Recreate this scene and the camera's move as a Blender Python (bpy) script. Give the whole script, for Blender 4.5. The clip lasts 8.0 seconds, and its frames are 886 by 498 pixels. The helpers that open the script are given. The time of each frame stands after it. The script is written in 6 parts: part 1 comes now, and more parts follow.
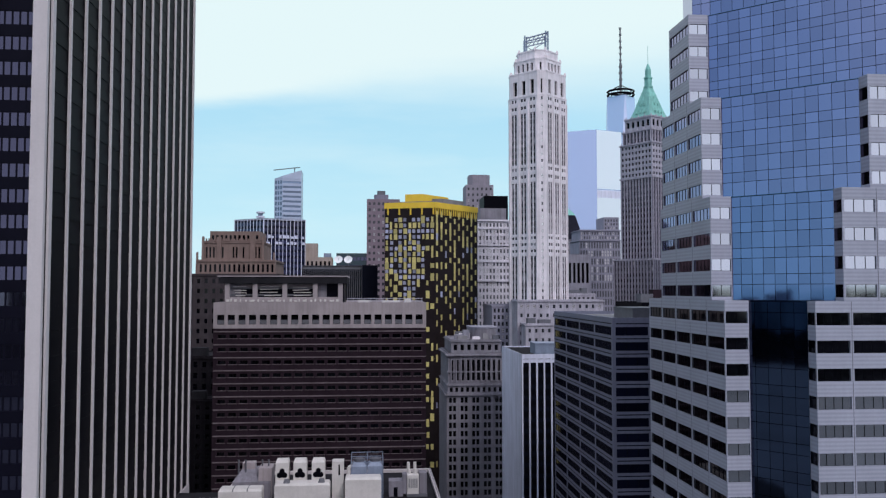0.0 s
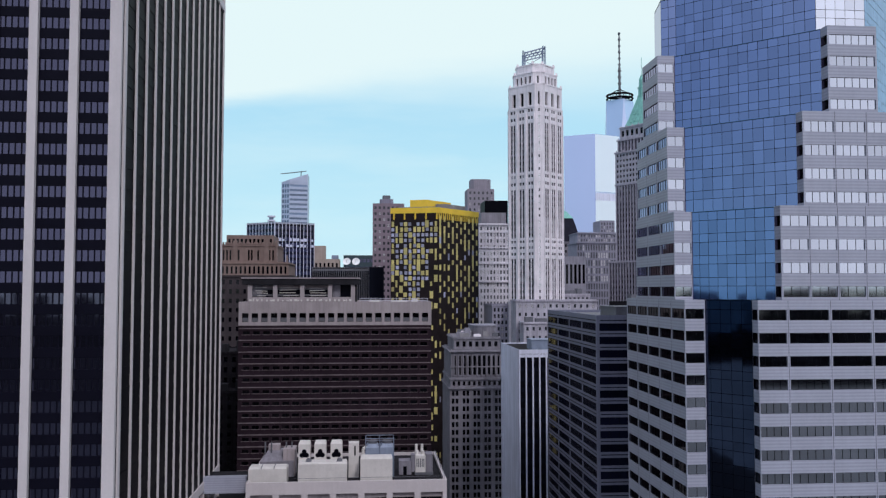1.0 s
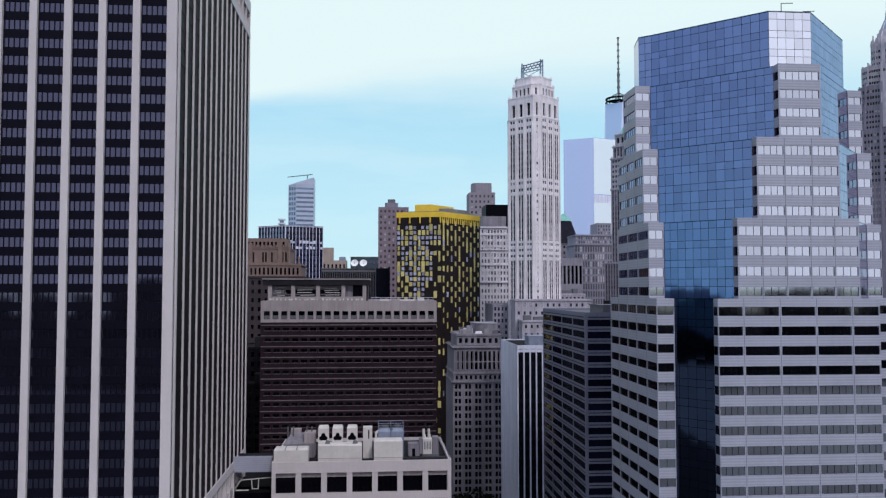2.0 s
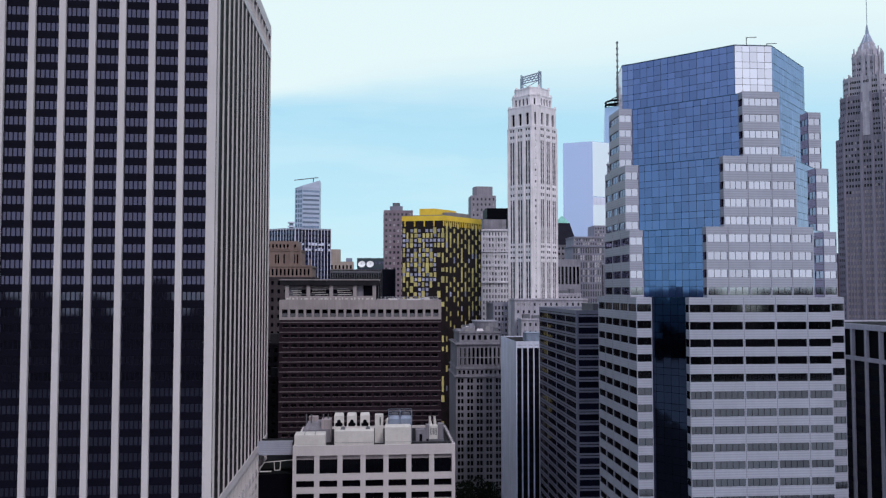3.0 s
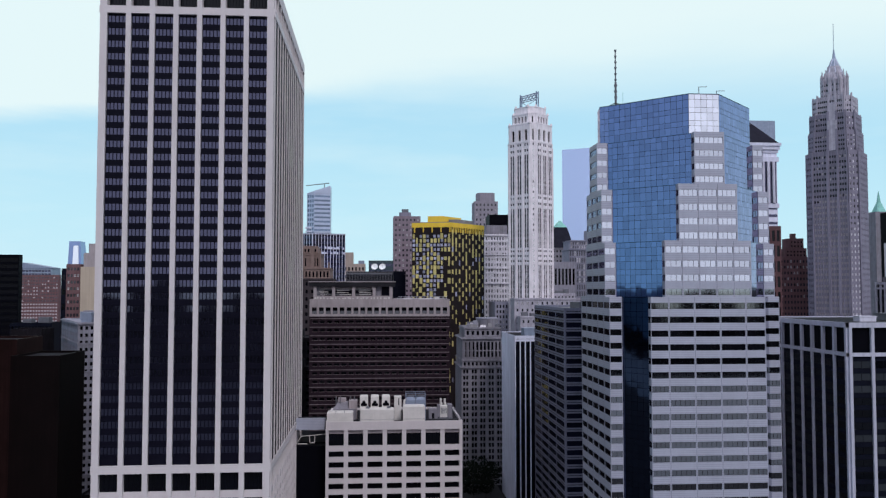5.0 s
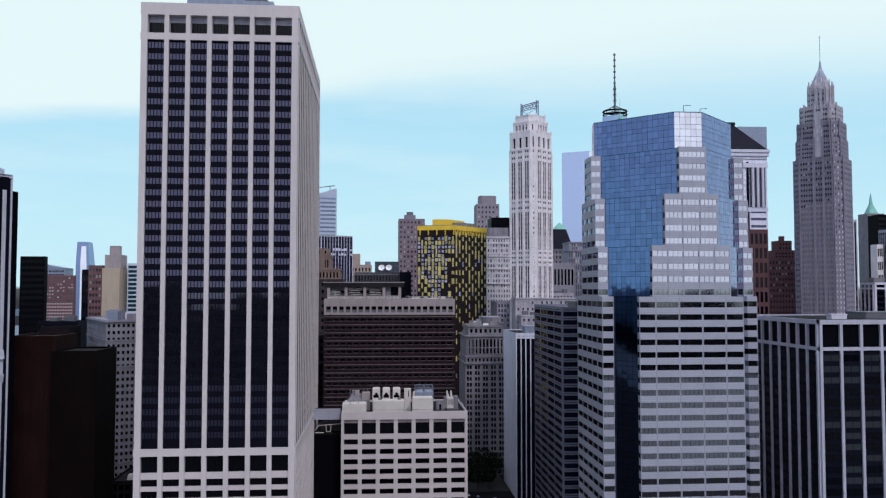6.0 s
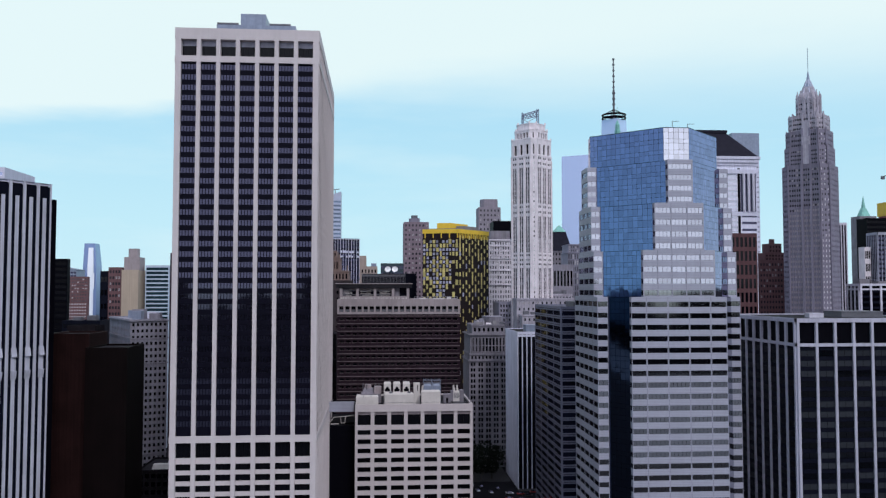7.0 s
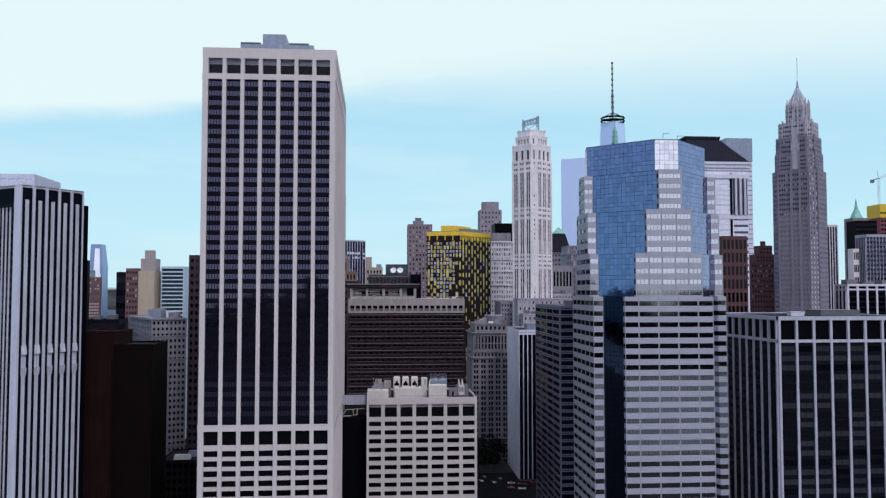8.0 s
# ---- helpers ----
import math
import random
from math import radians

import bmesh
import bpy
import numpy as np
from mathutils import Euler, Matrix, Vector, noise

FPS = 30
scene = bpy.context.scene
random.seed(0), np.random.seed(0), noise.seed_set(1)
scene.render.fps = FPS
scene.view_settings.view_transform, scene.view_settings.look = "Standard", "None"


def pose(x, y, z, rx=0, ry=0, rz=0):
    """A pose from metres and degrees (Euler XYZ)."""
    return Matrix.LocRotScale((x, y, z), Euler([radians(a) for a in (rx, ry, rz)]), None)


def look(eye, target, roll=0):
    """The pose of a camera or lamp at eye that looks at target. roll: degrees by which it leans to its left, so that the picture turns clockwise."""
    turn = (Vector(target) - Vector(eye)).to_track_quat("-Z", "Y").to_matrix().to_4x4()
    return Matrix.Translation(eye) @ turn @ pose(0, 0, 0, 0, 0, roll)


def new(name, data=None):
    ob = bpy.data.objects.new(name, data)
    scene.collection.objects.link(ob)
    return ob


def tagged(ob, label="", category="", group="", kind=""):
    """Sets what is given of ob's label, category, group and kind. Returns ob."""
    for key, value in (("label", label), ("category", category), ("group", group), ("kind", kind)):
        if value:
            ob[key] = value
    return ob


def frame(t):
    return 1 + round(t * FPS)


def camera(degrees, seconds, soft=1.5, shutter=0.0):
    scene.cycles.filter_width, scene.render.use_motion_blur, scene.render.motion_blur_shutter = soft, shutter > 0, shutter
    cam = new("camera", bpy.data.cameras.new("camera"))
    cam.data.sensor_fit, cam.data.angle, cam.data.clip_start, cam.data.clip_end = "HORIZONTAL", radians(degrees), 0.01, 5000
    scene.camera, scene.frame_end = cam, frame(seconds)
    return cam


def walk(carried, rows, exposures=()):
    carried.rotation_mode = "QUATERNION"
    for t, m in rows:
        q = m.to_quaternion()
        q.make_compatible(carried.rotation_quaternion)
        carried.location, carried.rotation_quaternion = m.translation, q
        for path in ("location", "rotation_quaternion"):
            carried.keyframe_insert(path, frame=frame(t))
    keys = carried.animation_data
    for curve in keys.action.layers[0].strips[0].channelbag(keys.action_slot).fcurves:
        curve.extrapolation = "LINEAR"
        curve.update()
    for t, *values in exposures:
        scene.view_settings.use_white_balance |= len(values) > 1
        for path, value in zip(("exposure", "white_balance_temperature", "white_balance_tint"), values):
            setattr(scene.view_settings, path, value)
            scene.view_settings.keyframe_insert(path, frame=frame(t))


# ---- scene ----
cam = camera(55.9, 8.0, soft=1.3)
ROWS = [  # seconds, x, y, z, yaw, pitch
    (0.0, 0.00, -0.00, 114.00, -5.00, 2.78),
    (0.5, -1.47, -12.76, 114.08, -4.92, 2.79),
    (1.0, -2.98, -26.27, 114.14, -4.88, 2.80),
    (1.5, -4.62, -39.70, 114.15, -4.83, 2.80),
    (3.0, -9.57, -79.31, 114.07, -4.67, 2.81),
    (3.5, -11.10, -92.21, 114.14, -4.62, 2.79),
    (4.0, -12.76, -105.16, 114.25, -4.57, 2.79),
    (4.5, -14.47, -118.19, 114.41, -4.53, 2.79),
    (6.0, -21.17, -158.39, 114.72, -4.45, 2.77),
    (6.5, -23.65, -171.42, 114.77, -4.44, 2.79),
    (7.0, -26.35, -184.53, 114.81, -4.44, 2.82),
    (7.5, -28.87, -197.20, 114.80, -4.46, 2.83),
    (8.0, -31.40, -209.50, 114.82, -4.45, 2.83),
]
walk(cam, [(t, pose(x, y, z, 90 + pitch, 0, yaw)) for t, x, y, z, yaw, pitch in ROWS])

# ---- sky and sun: thin bright cloud over blue, soft daylight from behind the camera ----
world = bpy.data.worlds.new("sky")
scene.world = world
world.use_nodes = True
WN, WL = world.node_tree.nodes, world.node_tree.links
WN.clear()


def wnode(kind, **values):
    n = WN.new(kind)
    for k, v in values.items():
        n.inputs[k].default_value = v
    return n


w_co = WN.new("ShaderNodeTexCoord")
w_sep = WN.new("ShaderNodeSeparateXYZ")
WL.new(w_co.outputs["Generated"], w_sep.inputs[0])
w_ramp = WN.new("ShaderNodeValToRGB")
w_ramp.color_ramp.elements[0].position, w_ramp.color_ramp.elements[0].color = 0.004, (0.60, 0.87, 0.98, 1)
w_ramp.color_ramp.elements[1].position, w_ramp.color_ramp.elements[1].color = 0.22, (0.44, 0.76, 0.95, 1)
e = w_ramp.color_ramp.elements.new(0.0)
e.color = (0.03, 0.035, 0.045, 1)
e = w_ramp.color_ramp.elements.new(0.08)
e.color = (0.55, 0.85, 0.975, 1)
WL.new(w_sep.outputs["Z"], w_ramp.inputs[0])
w_map = WN.new("ShaderNodeMapping")
w_map.inputs["Scale"].default_value = (2.2, 1.2, 11.0)
w_map.inputs["Rotation"].default_value = (0, radians(5), 0)
WL.new(w_co.outputs["Generated"], w_map.inputs[0])
w_noise = wnode("ShaderNodeTexNoise", Scale=1.6, Detail=5.0, Roughness=0.55)
WL.new(w_map.outputs[0], w_noise.inputs["Vector"])
w_dot = WN.new("ShaderNodeVectorMath")
w_dot.operation = "DOT_PRODUCT"
w_dot.inputs[1].default_value = (-0.13, -0.12, 1.0)
w_side = WN.new("ShaderNodeMath")
w_side.operation = "MINIMUM"
w_side.inputs[1].default_value = 0.0
WL.new(w_sep.outputs["X"], w_side.inputs[0])
w_bent = WN.new("ShaderNodeCombineXYZ")
WL.new(w_side.outputs[0], w_bent.inputs["X"])
WL.new(w_sep.outputs["Y"], w_bent.inputs["Y"])
WL.new(w_sep.outputs["Z"], w_bent.inputs["Z"])
WL.new(w_bent.outputs[0], w_dot.inputs[0])
w_abs = WN.new("ShaderNodeMath")
w_abs.operation = "ABSOLUTE"
WL.new(w_sep.outputs["X"], w_abs.inputs[0])
w_add = WN.new("ShaderNodeMath")
w_add.operation = "MULTIPLY_ADD"
w_add.inputs[1].default_value = 0.05
WL.new(w_noise.outputs["Fac"], w_add.inputs[0])
WL.new(w_dot.outputs["Value"], w_add.inputs[2])
w_edge = WN.new("ShaderNodeMapRange")
w_edge.interpolation_type = "SMOOTHSTEP"
w_edge.inputs["From Min"].default_value, w_edge.inputs["From Max"].default_value = 0.122, 0.182
WL.new(w_add.outputs[0], w_edge.inputs["Value"])
for w_end, w_low, w_top in (("From Min", 0.132, 0.078), ("From Max", 0.160, 0.225)):
    w_fade = WN.new("ShaderNodeMapRange")
    w_fade.inputs["From Min"].default_value, w_fade.inputs["From Max"].default_value = -0.15, 0.35
    w_fade.inputs["To Min"].default_value, w_fade.inputs["To Max"].default_value = w_low, w_top
    WL.new(w_sep.outputs["X"], w_fade.inputs["Value"])
    WL.new(w_fade.outputs[0], w_edge.inputs[w_end])
w_wisp = WN.new("ShaderNodeMapRange")
w_wisp.inputs["From Min"].default_value, w_wisp.inputs["From Max"].default_value = 0.45, 0.85
w_wisp.inputs["To Max"].default_value = 0.45
WL.new(w_noise.outputs["Fac"], w_wisp.inputs["Value"])
w_max = WN.new("ShaderNodeMath")
w_max.operation = "MAXIMUM"
WL.new(w_edge.outputs[0], w_max.inputs[0])
WL.new(w_wisp.outputs[0], w_max.inputs[1])
w_cloud = WN.new("ShaderNodeMix")
w_cloud.data_type = "RGBA"
w_cloud.inputs["B"].default_value = (0.81, 0.965, 0.985, 1)
w_clear = WN.new("ShaderNodeMapRange")
w_clear.interpolation_type = "SMOOTHSTEP"
w_clear.inputs["From Min"].default_value, w_clear.inputs["From Max"].default_value = 0.85, 0.58
WL.new(w_abs.outputs[0], w_clear.inputs["Value"])
w_cut = WN.new("ShaderNodeMath")
w_cut.operation = "MULTIPLY"
WL.new(w_max.outputs[0], w_cut.inputs[0])
WL.new(w_clear.outputs[0], w_cut.inputs[1])
WL.new(w_cut.outputs[0], w_cloud.inputs["Factor"])
w_west = WN.new("ShaderNodeMapRange")
w_west.interpolation_type = "SMOOTHSTEP"
w_west.inputs["From Min"].default_value, w_west.inputs["From Max"].default_value = 0.70, 0.98
w_neg = WN.new("ShaderNodeMath")
w_neg.operation = "MULTIPLY"
w_neg.inputs[1].default_value = -1.0
WL.new(w_sep.outputs["X"], w_neg.inputs[0])
WL.new(w_neg.outputs[0], w_west.inputs["Value"])
w_deep = WN.new("ShaderNodeMix")
w_deep.data_type = "RGBA"
w_pale = WN.new("ShaderNodeMapRange")
w_pale.interpolation_type = "SMOOTHSTEP"
w_pale.inputs["From Min"].default_value, w_pale.inputs["From Max"].default_value = 0.0, 0.30
WL.new(w_sep.outputs["Z"], w_pale.inputs["Value"])
w_blue = WN.new("ShaderNodeMix")
w_blue.data_type = "RGBA"
w_blue.inputs["A"].default_value, w_blue.inputs["B"].default_value = (0.23, 0.585, 0.77, 1), (0.255, 0.48, 0.72, 1)
WL.new(w_pale.outputs[0], w_blue.inputs["Factor"])
WL.new(w_blue.outputs["Result"], w_deep.inputs["B"])
WL.new(w_west.outputs[0], w_deep.inputs["Factor"])
WL.new(w_ramp.outputs[0], w_deep.inputs["A"])
w_sky = WN.new("ShaderNodeTexSky")
w_sky.sky_type, w_sky.sun_disc = "NISHITA", False
w_sky.sun_elevation, w_sky.sun_rotation = radians(44), radians(159)
WL.new(w_deep.outputs["Result"], w_cloud.inputs["A"])
w_dim = WN.new("ShaderNodeVectorMath")
w_dim.operation = "SCALE"
w_dim.inputs["Scale"].default_value = 0.07
WL.new(w_sky.outputs[0], w_dim.inputs[0])
w_mix = WN.new("ShaderNodeMix")
w_mix.data_type = "RGBA"
w_mix.inputs["Factor"].default_value = 0.04
WL.new(w_cloud.outputs["Result"], w_mix.inputs["A"])
WL.new(w_dim.outputs[0], w_mix.inputs["B"])
w_rear = WN.new("ShaderNodeMapRange")
w_rear.interpolation_type = "SMOOTHSTEP"
w_rear.inputs["From Min"].default_value, w_rear.inputs["From Max"].default_value = 0.40, -0.30
WL.new(w_sep.outputs["Y"], w_rear.inputs["Value"])
w_high = WN.new("ShaderNodeMapRange")
w_high.interpolation_type = "SMOOTHSTEP"
w_high.inputs["From Min"].default_value, w_high.inputs["From Max"].default_value = 0.36, 0.60
WL.new(w_sep.outputs["Z"], w_high.inputs["Value"])
w_up = WN.new("ShaderNodeMapRange")
w_up.interpolation_type = "SMOOTHSTEP"
w_up.inputs["From Min"].default_value, w_up.inputs["From Max"].default_value = 0.0, 0.008
WL.new(w_sep.outputs["Z"], w_up.inputs["Value"])
w_veil = WN.new("ShaderNodeMath")
w_veil.operation = "MULTIPLY"
WL.new(w_rear.outputs[0], w_veil.inputs[0])
WL.new(w_up.outputs[0], w_veil.inputs[1])
w_veil2 = WN.new("ShaderNodeMath")
w_veil2.operation = "MULTIPLY"
WL.new(w_veil.outputs[0], w_veil2.inputs[0])
WL.new(w_clear.outputs[0], w_veil2.inputs[1])
w_over = WN.new("ShaderNodeMath")
w_over.operation = "MAXIMUM"
WL.new(w_veil2.outputs[0], w_over.inputs[0])
WL.new(w_high.outputs[0], w_over.inputs[1])
w_white = WN.new("ShaderNodeMix")
w_white.data_type = "RGBA"
w_white.inputs["B"].default_value = (0.765, 0.82, 1.0, 1)
WL.new(w_over.outputs[0], w_white.inputs["Factor"])
WL.new(w_mix.outputs["Result"], w_white.inputs["A"])
w_bg = wnode("ShaderNodeBackground", Strength=1.0)
WL.new(w_white.outputs["Result"], w_bg.inputs["Color"])
w_out = WN.new("ShaderNodeOutputWorld")
WL.new(w_bg.outputs[0], w_out.inputs[0])

sun = new("sun", bpy.data.lights.new("sun", "SUN"))
sun.data.energy, sun.data.angle, sun.data.color = 1.4, radians(14), (0.975, 0.95, 1.0)
sun.matrix_world = look((0, 0, 400), (-0.35 * 400, 0.9 * 400, 400 - 0.95 * 400))


# ---- materials ----
def material(name, colour, rough=0.8, metal=0.0, vary=0.12, size=3.0, streak=0.0, bump=0.15, ior=1.5, each=0.0, blind=None, grain=0.35, spec=0.5, ribs=None):
    """Two scales of tone, rain streaks, a fine relief, and an even or blind-drawn difference from piece to piece."""
    m = bpy.data.materials.new(name)
    m.use_nodes = True
    N, Lk = m.node_tree.nodes, m.node_tree.links
    b = N["Principled BSDF"]
    b.inputs["Roughness"].default_value, b.inputs["Metallic"].default_value, b.inputs["IOR"].default_value = rough, metal, ior
    b.inputs["Specular IOR Level"].default_value = spec
    co = N.new("ShaderNodeNewGeometry")
    tone = None
    for scale, amount, squash in ((1.0 / size, vary, 1.0), (1.0 / grain, vary * 0.6, 1.0), (1.2, streak, 0.03)):
        if amount <= 0:
            continue
        mp = N.new("ShaderNodeMapping")
        mp.inputs["Scale"].default_value = (scale, scale, scale * squash)
        Lk.new(co.outputs["Position"], mp.inputs[0])
        t = N.new("ShaderNodeTexNoise")
        t.inputs["Scale"].default_value, t.inputs["Detail"].default_value = 1.0, 4.0
        Lk.new(mp.outputs[0], t.inputs["Vector"])
        r = N.new("ShaderNodeMapRange")
        r.inputs["From Min"].default_value, r.inputs["From Max"].default_value = 0.3, 0.7
        r.inputs["To Min"].default_value, r.inputs["To Max"].default_value = 1 - amount, 1 + amount
        Lk.new(t.outputs["Fac"], r.inputs["Value"])
        if tone is None:
            tone = r.outputs[0]
        else:
            p = N.new("ShaderNodeMath")
            p.operation = "MULTIPLY"
            Lk.new(tone, p.inputs[0])
            Lk.new(r.outputs[0], p.inputs[1])
            tone = p.outputs[0]
    info = N.new("ShaderNodeObjectInfo")
    if each > 0:
        r = N.new("ShaderNodeMapRange")
        r.inputs["To Min"].default_value, r.inputs["To Max"].default_value = 1 - each, 1 + each
        Lk.new(info.outputs["Random"], r.inputs["Value"])
        if tone is None:
            tone = r.outputs[0]
        else:
            p = N.new("ShaderNodeMath")
            p.operation = "MULTIPLY"
            Lk.new(tone, p.inputs[0])
            Lk.new(r.outputs[0], p.inputs[1])
            tone = p.outputs[0]
    base = None
    if blind:
        pick = N.new("ShaderNodeMath")
        pick.operation = "GREATER_THAN"
        pick.inputs[1].default_value = 1 - blind[1]
        Lk.new(info.outputs["Random"], pick.inputs[0])
        bl = N.new("ShaderNodeMix")
        bl.data_type = "RGBA"
        bl.inputs["A"].default_value, bl.inputs["B"].default_value = (*colour, 1), (*blind[0], 1)
        Lk.new(pick.outputs[0], bl.inputs["Factor"])
        base = bl.outputs["Result"]
    if tone is not None:
        s = N.new("ShaderNodeVectorMath")
        s.operation = "SCALE"
        s.inputs[0].default_value = colour
        if base is not None:
            Lk.new(base, s.inputs[0])
        Lk.new(tone, s.inputs["Scale"])
        base = s.outputs[0]
    if base is not None:
        Lk.new(base, b.inputs["Base Color"])
    else:
        b.inputs["Base Color"].default_value = (*colour, 1)
    if ribs:
        # fine level courses, light and dark
        w = N.new("ShaderNodeTexWave")
        w.bands_direction = "Z"
        w.inputs["Scale"].default_value = 0.314 / ribs[0]
        w.inputs["Distortion"].default_value = 0.25
        w.inputs["Detail"].default_value = 1.0
        Lk.new(co.outputs["Position"], w.inputs["Vector"])
        r = N.new("ShaderNodeMapRange")
        r.inputs["To Min"].default_value, r.inputs["To Max"].default_value = 1 - ribs[1], 1 + ribs[1]
        Lk.new(w.outputs["Fac"], r.inputs["Value"])
        s = N.new("ShaderNodeVectorMath")
        s.operation = "SCALE"
        s.inputs[0].default_value = colour
        if base is not None:
            Lk.new(base, s.inputs[0])
        Lk.new(r.outputs[0], s.inputs["Scale"])
        base = s.outputs[0]
        Lk.new(base, b.inputs["Base Color"])
    if bump > 0:
        t = N.new("ShaderNodeTexNoise")
        t.inputs["Scale"].default_value, t.inputs["Detail"].default_value = 1.5, 3.0
        Lk.new(co.outputs["Position"], t.inputs["Vector"])
        bp = N.new("ShaderNodeBump")
        bp.inputs["Strength"].default_value, bp.inputs["Distance"].default_value = bump, 0.05
        Lk.new(t.outputs["Fac"], bp.inputs["Height"])
        Lk.new(bp.outputs[0], b.inputs["Normal"])
    return m


def glass(name, colour, metal=0.0, ior=1.7, rough=0.04, each=0.25, blind=None, tint=None):
    m = material(name, colour, rough, metal, 0.0, bump=0.0, ior=ior, each=each, blind=blind)
    if tint:
        m.node_tree.nodes["Principled BSDF"].inputs["Specular Tint"].default_value = (*tint, 1)
    return m


PRECAST = material("pale_precast", (0.57, 0.512, 0.52), 0.75, vary=0.05, size=9, streak=0.025)
RIB = material("grey_white_rib", (0.53, 0.54, 0.64), 0.65, vary=0.08, size=8, streak=0.14)
RED_BRICK = material("dusky_red_brick", (0.16, 0.088, 0.094), 0.85, vary=0.14, size=5, streak=0.1, spec=0.08)
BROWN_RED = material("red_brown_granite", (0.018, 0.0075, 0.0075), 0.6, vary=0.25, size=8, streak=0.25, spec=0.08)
WHITE_PIER = material("white_aluminium_pier", (0.57, 0.55, 0.64), 0.6, vary=0.06, size=8, streak=0.10)
GRANITE = material("grey_granite", (0.345, 0.35, 0.425), 0.55, vary=0.06, size=7, streak=0.03, ribs=(0.62, 0.10))
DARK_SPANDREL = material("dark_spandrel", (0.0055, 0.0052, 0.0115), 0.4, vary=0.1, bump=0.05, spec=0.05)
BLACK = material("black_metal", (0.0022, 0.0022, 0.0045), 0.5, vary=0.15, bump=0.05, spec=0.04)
BROWN_BRICK = material("brown_brick", (0.024, 0.0145, 0.0205), 0.85, vary=0.16, size=5, streak=0.12, spec=0.08)
BROWN_SILL = material("brown_sill", (0.165, 0.13, 0.14), 0.8, vary=0.18, size=3, spec=0.08)
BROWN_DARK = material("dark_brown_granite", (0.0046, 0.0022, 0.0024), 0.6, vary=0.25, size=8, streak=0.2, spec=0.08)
TAUPE = material("taupe_concrete", (0.34, 0.29, 0.30), 0.85, vary=0.1, size=5, streak=0.12)
LIMESTONE = material("pale_limestone", (0.74, 0.68, 0.71), 0.85, vary=0.10, size=6, streak=0.12)
GREYSTONE = material("grey_limestone", (0.195, 0.18, 0.208), 0.9, vary=0.16, size=6, streak=0.18)
WARMSTONE = material("warm_brick_tower", (0.205, 0.188, 0.243), 0.9, vary=0.12, size=9, streak=0.12)
CASTLE = material("tan_brown_brick", (0.19, 0.128, 0.112), 0.9, vary=0.15, size=6, streak=0.12)
BUFF = material("buff_brick", (0.36, 0.29, 0.25), 0.9, vary=0.10, size=6, streak=0.1)
TAN = material("tan_stucco", (0.46, 0.37, 0.29), 0.9, vary=0.06, size=8, streak=0.08)
RED_STONE = material("red_granite", (0.098, 0.050, 0.054), 0.6, vary=0.15, size=5, streak=0.1, spec=0.08)
YELLOW = material("yellow_panel", (0.68, 0.45, 0.035), 0.6, vary=0.08, size=4, each=0.12)
PANEL_YELLOW = material("pale_yellow_panel", (0.52, 0.44, 0.16), 0.6, vary=0.1, size=4, each=0.25)
GREY_PANEL = material("grey_window_panel", (0.32, 0.32, 0.44), 0.35, vary=0.1, size=4, each=0.45)
DARK_BRICK = material("black_brick", (0.018, 0.013, 0.014), 0.6, vary=0.2, size=4, spec=0.08)
COPPER = material("green_copper", (0.20, 0.46, 0.40), 0.7, vary=0.15, size=5, streak=0.2)
SLATE = material("dark_slate_roof", (0.017, 0.0165, 0.027), 0.8, vary=0.15, size=4, streak=0.1, spec=0.1)
ROOF = material("grey_roof_gravel", (0.20, 0.19, 0.20), 0.95, vary=0.22, size=5)
ROOF_DARK = material("dark_roof_tar", (0.022, 0.021, 0.025), 0.95, vary=0.25, size=5, spec=0.08)
PLANT = material("cream_painted_metal", (0.62, 0.58, 0.555), 0.55, vary=0.07, size=2.5, streak=0.03)
STEEL = material("blue_grey_steel", (0.24, 0.28, 0.37), 0.45, 0.2, vary=0.12, size=2, streak=0.1)
DULL_STEEL = material("dull_steel", (0.13, 0.13, 0.15), 0.6, 0.3, vary=0.15, size=2)
DISH = material("white_painted_dish", (0.85, 0.85, 0.86), 0.5, vary=0.04)
ASPHALT = material("asphalt", (0.011, 0.011, 0.014), 0.9, vary=0.2, size=6, spec=0.05)
PAVING = material("pavement_slabs", (0.026, 0.025, 0.027), 0.9, vary=0.15, size=3)
WATER = material("river_water", (0.068, 0.074, 0.084), 0.38, vary=0.25, size=60, bump=0.5, ior=1.07, spec=0.5)
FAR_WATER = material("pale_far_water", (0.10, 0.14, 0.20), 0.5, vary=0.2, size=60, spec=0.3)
LEAF = material("tree_leaves", (0.006, 0.009, 0.006), 0.8, vary=0.3, size=1.2, spec=0.05)
BARK = material("tree_bark", (0.06, 0.05, 0.04), 0.95, vary=0.2, size=0.6)
SLATE_GREY = material("blue_grey_office_stone", (0.185, 0.19, 0.26), 0.6, vary=0.08, size=6, streak=0.08)
PALE_FLANK = material("pale_lilac_flank", (0.61, 0.61, 0.73), 0.7, vary=0.06, size=10, streak=0.1)
OFFWHITE = material("weathered_pale_stone", (0.24, 0.228, 0.272), 0.9, vary=0.14, size=5, streak=0.16)
BLUE_BRICK = material("purple_brick", (0.20, 0.15, 0.18), 0.9, vary=0.12, size=5)
ORANGE = material("red_netting", (0.22, 0.05, 0.07), 0.8, vary=0.3, size=3)
# stone between stacked windows, the recess shade put into its colour
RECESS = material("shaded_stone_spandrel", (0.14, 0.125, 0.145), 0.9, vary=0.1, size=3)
NAVY = material("navy_black_spandrel", (0.005, 0.006, 0.013), 0.5, vary=0.12, spec=0.06, bump=0.05)
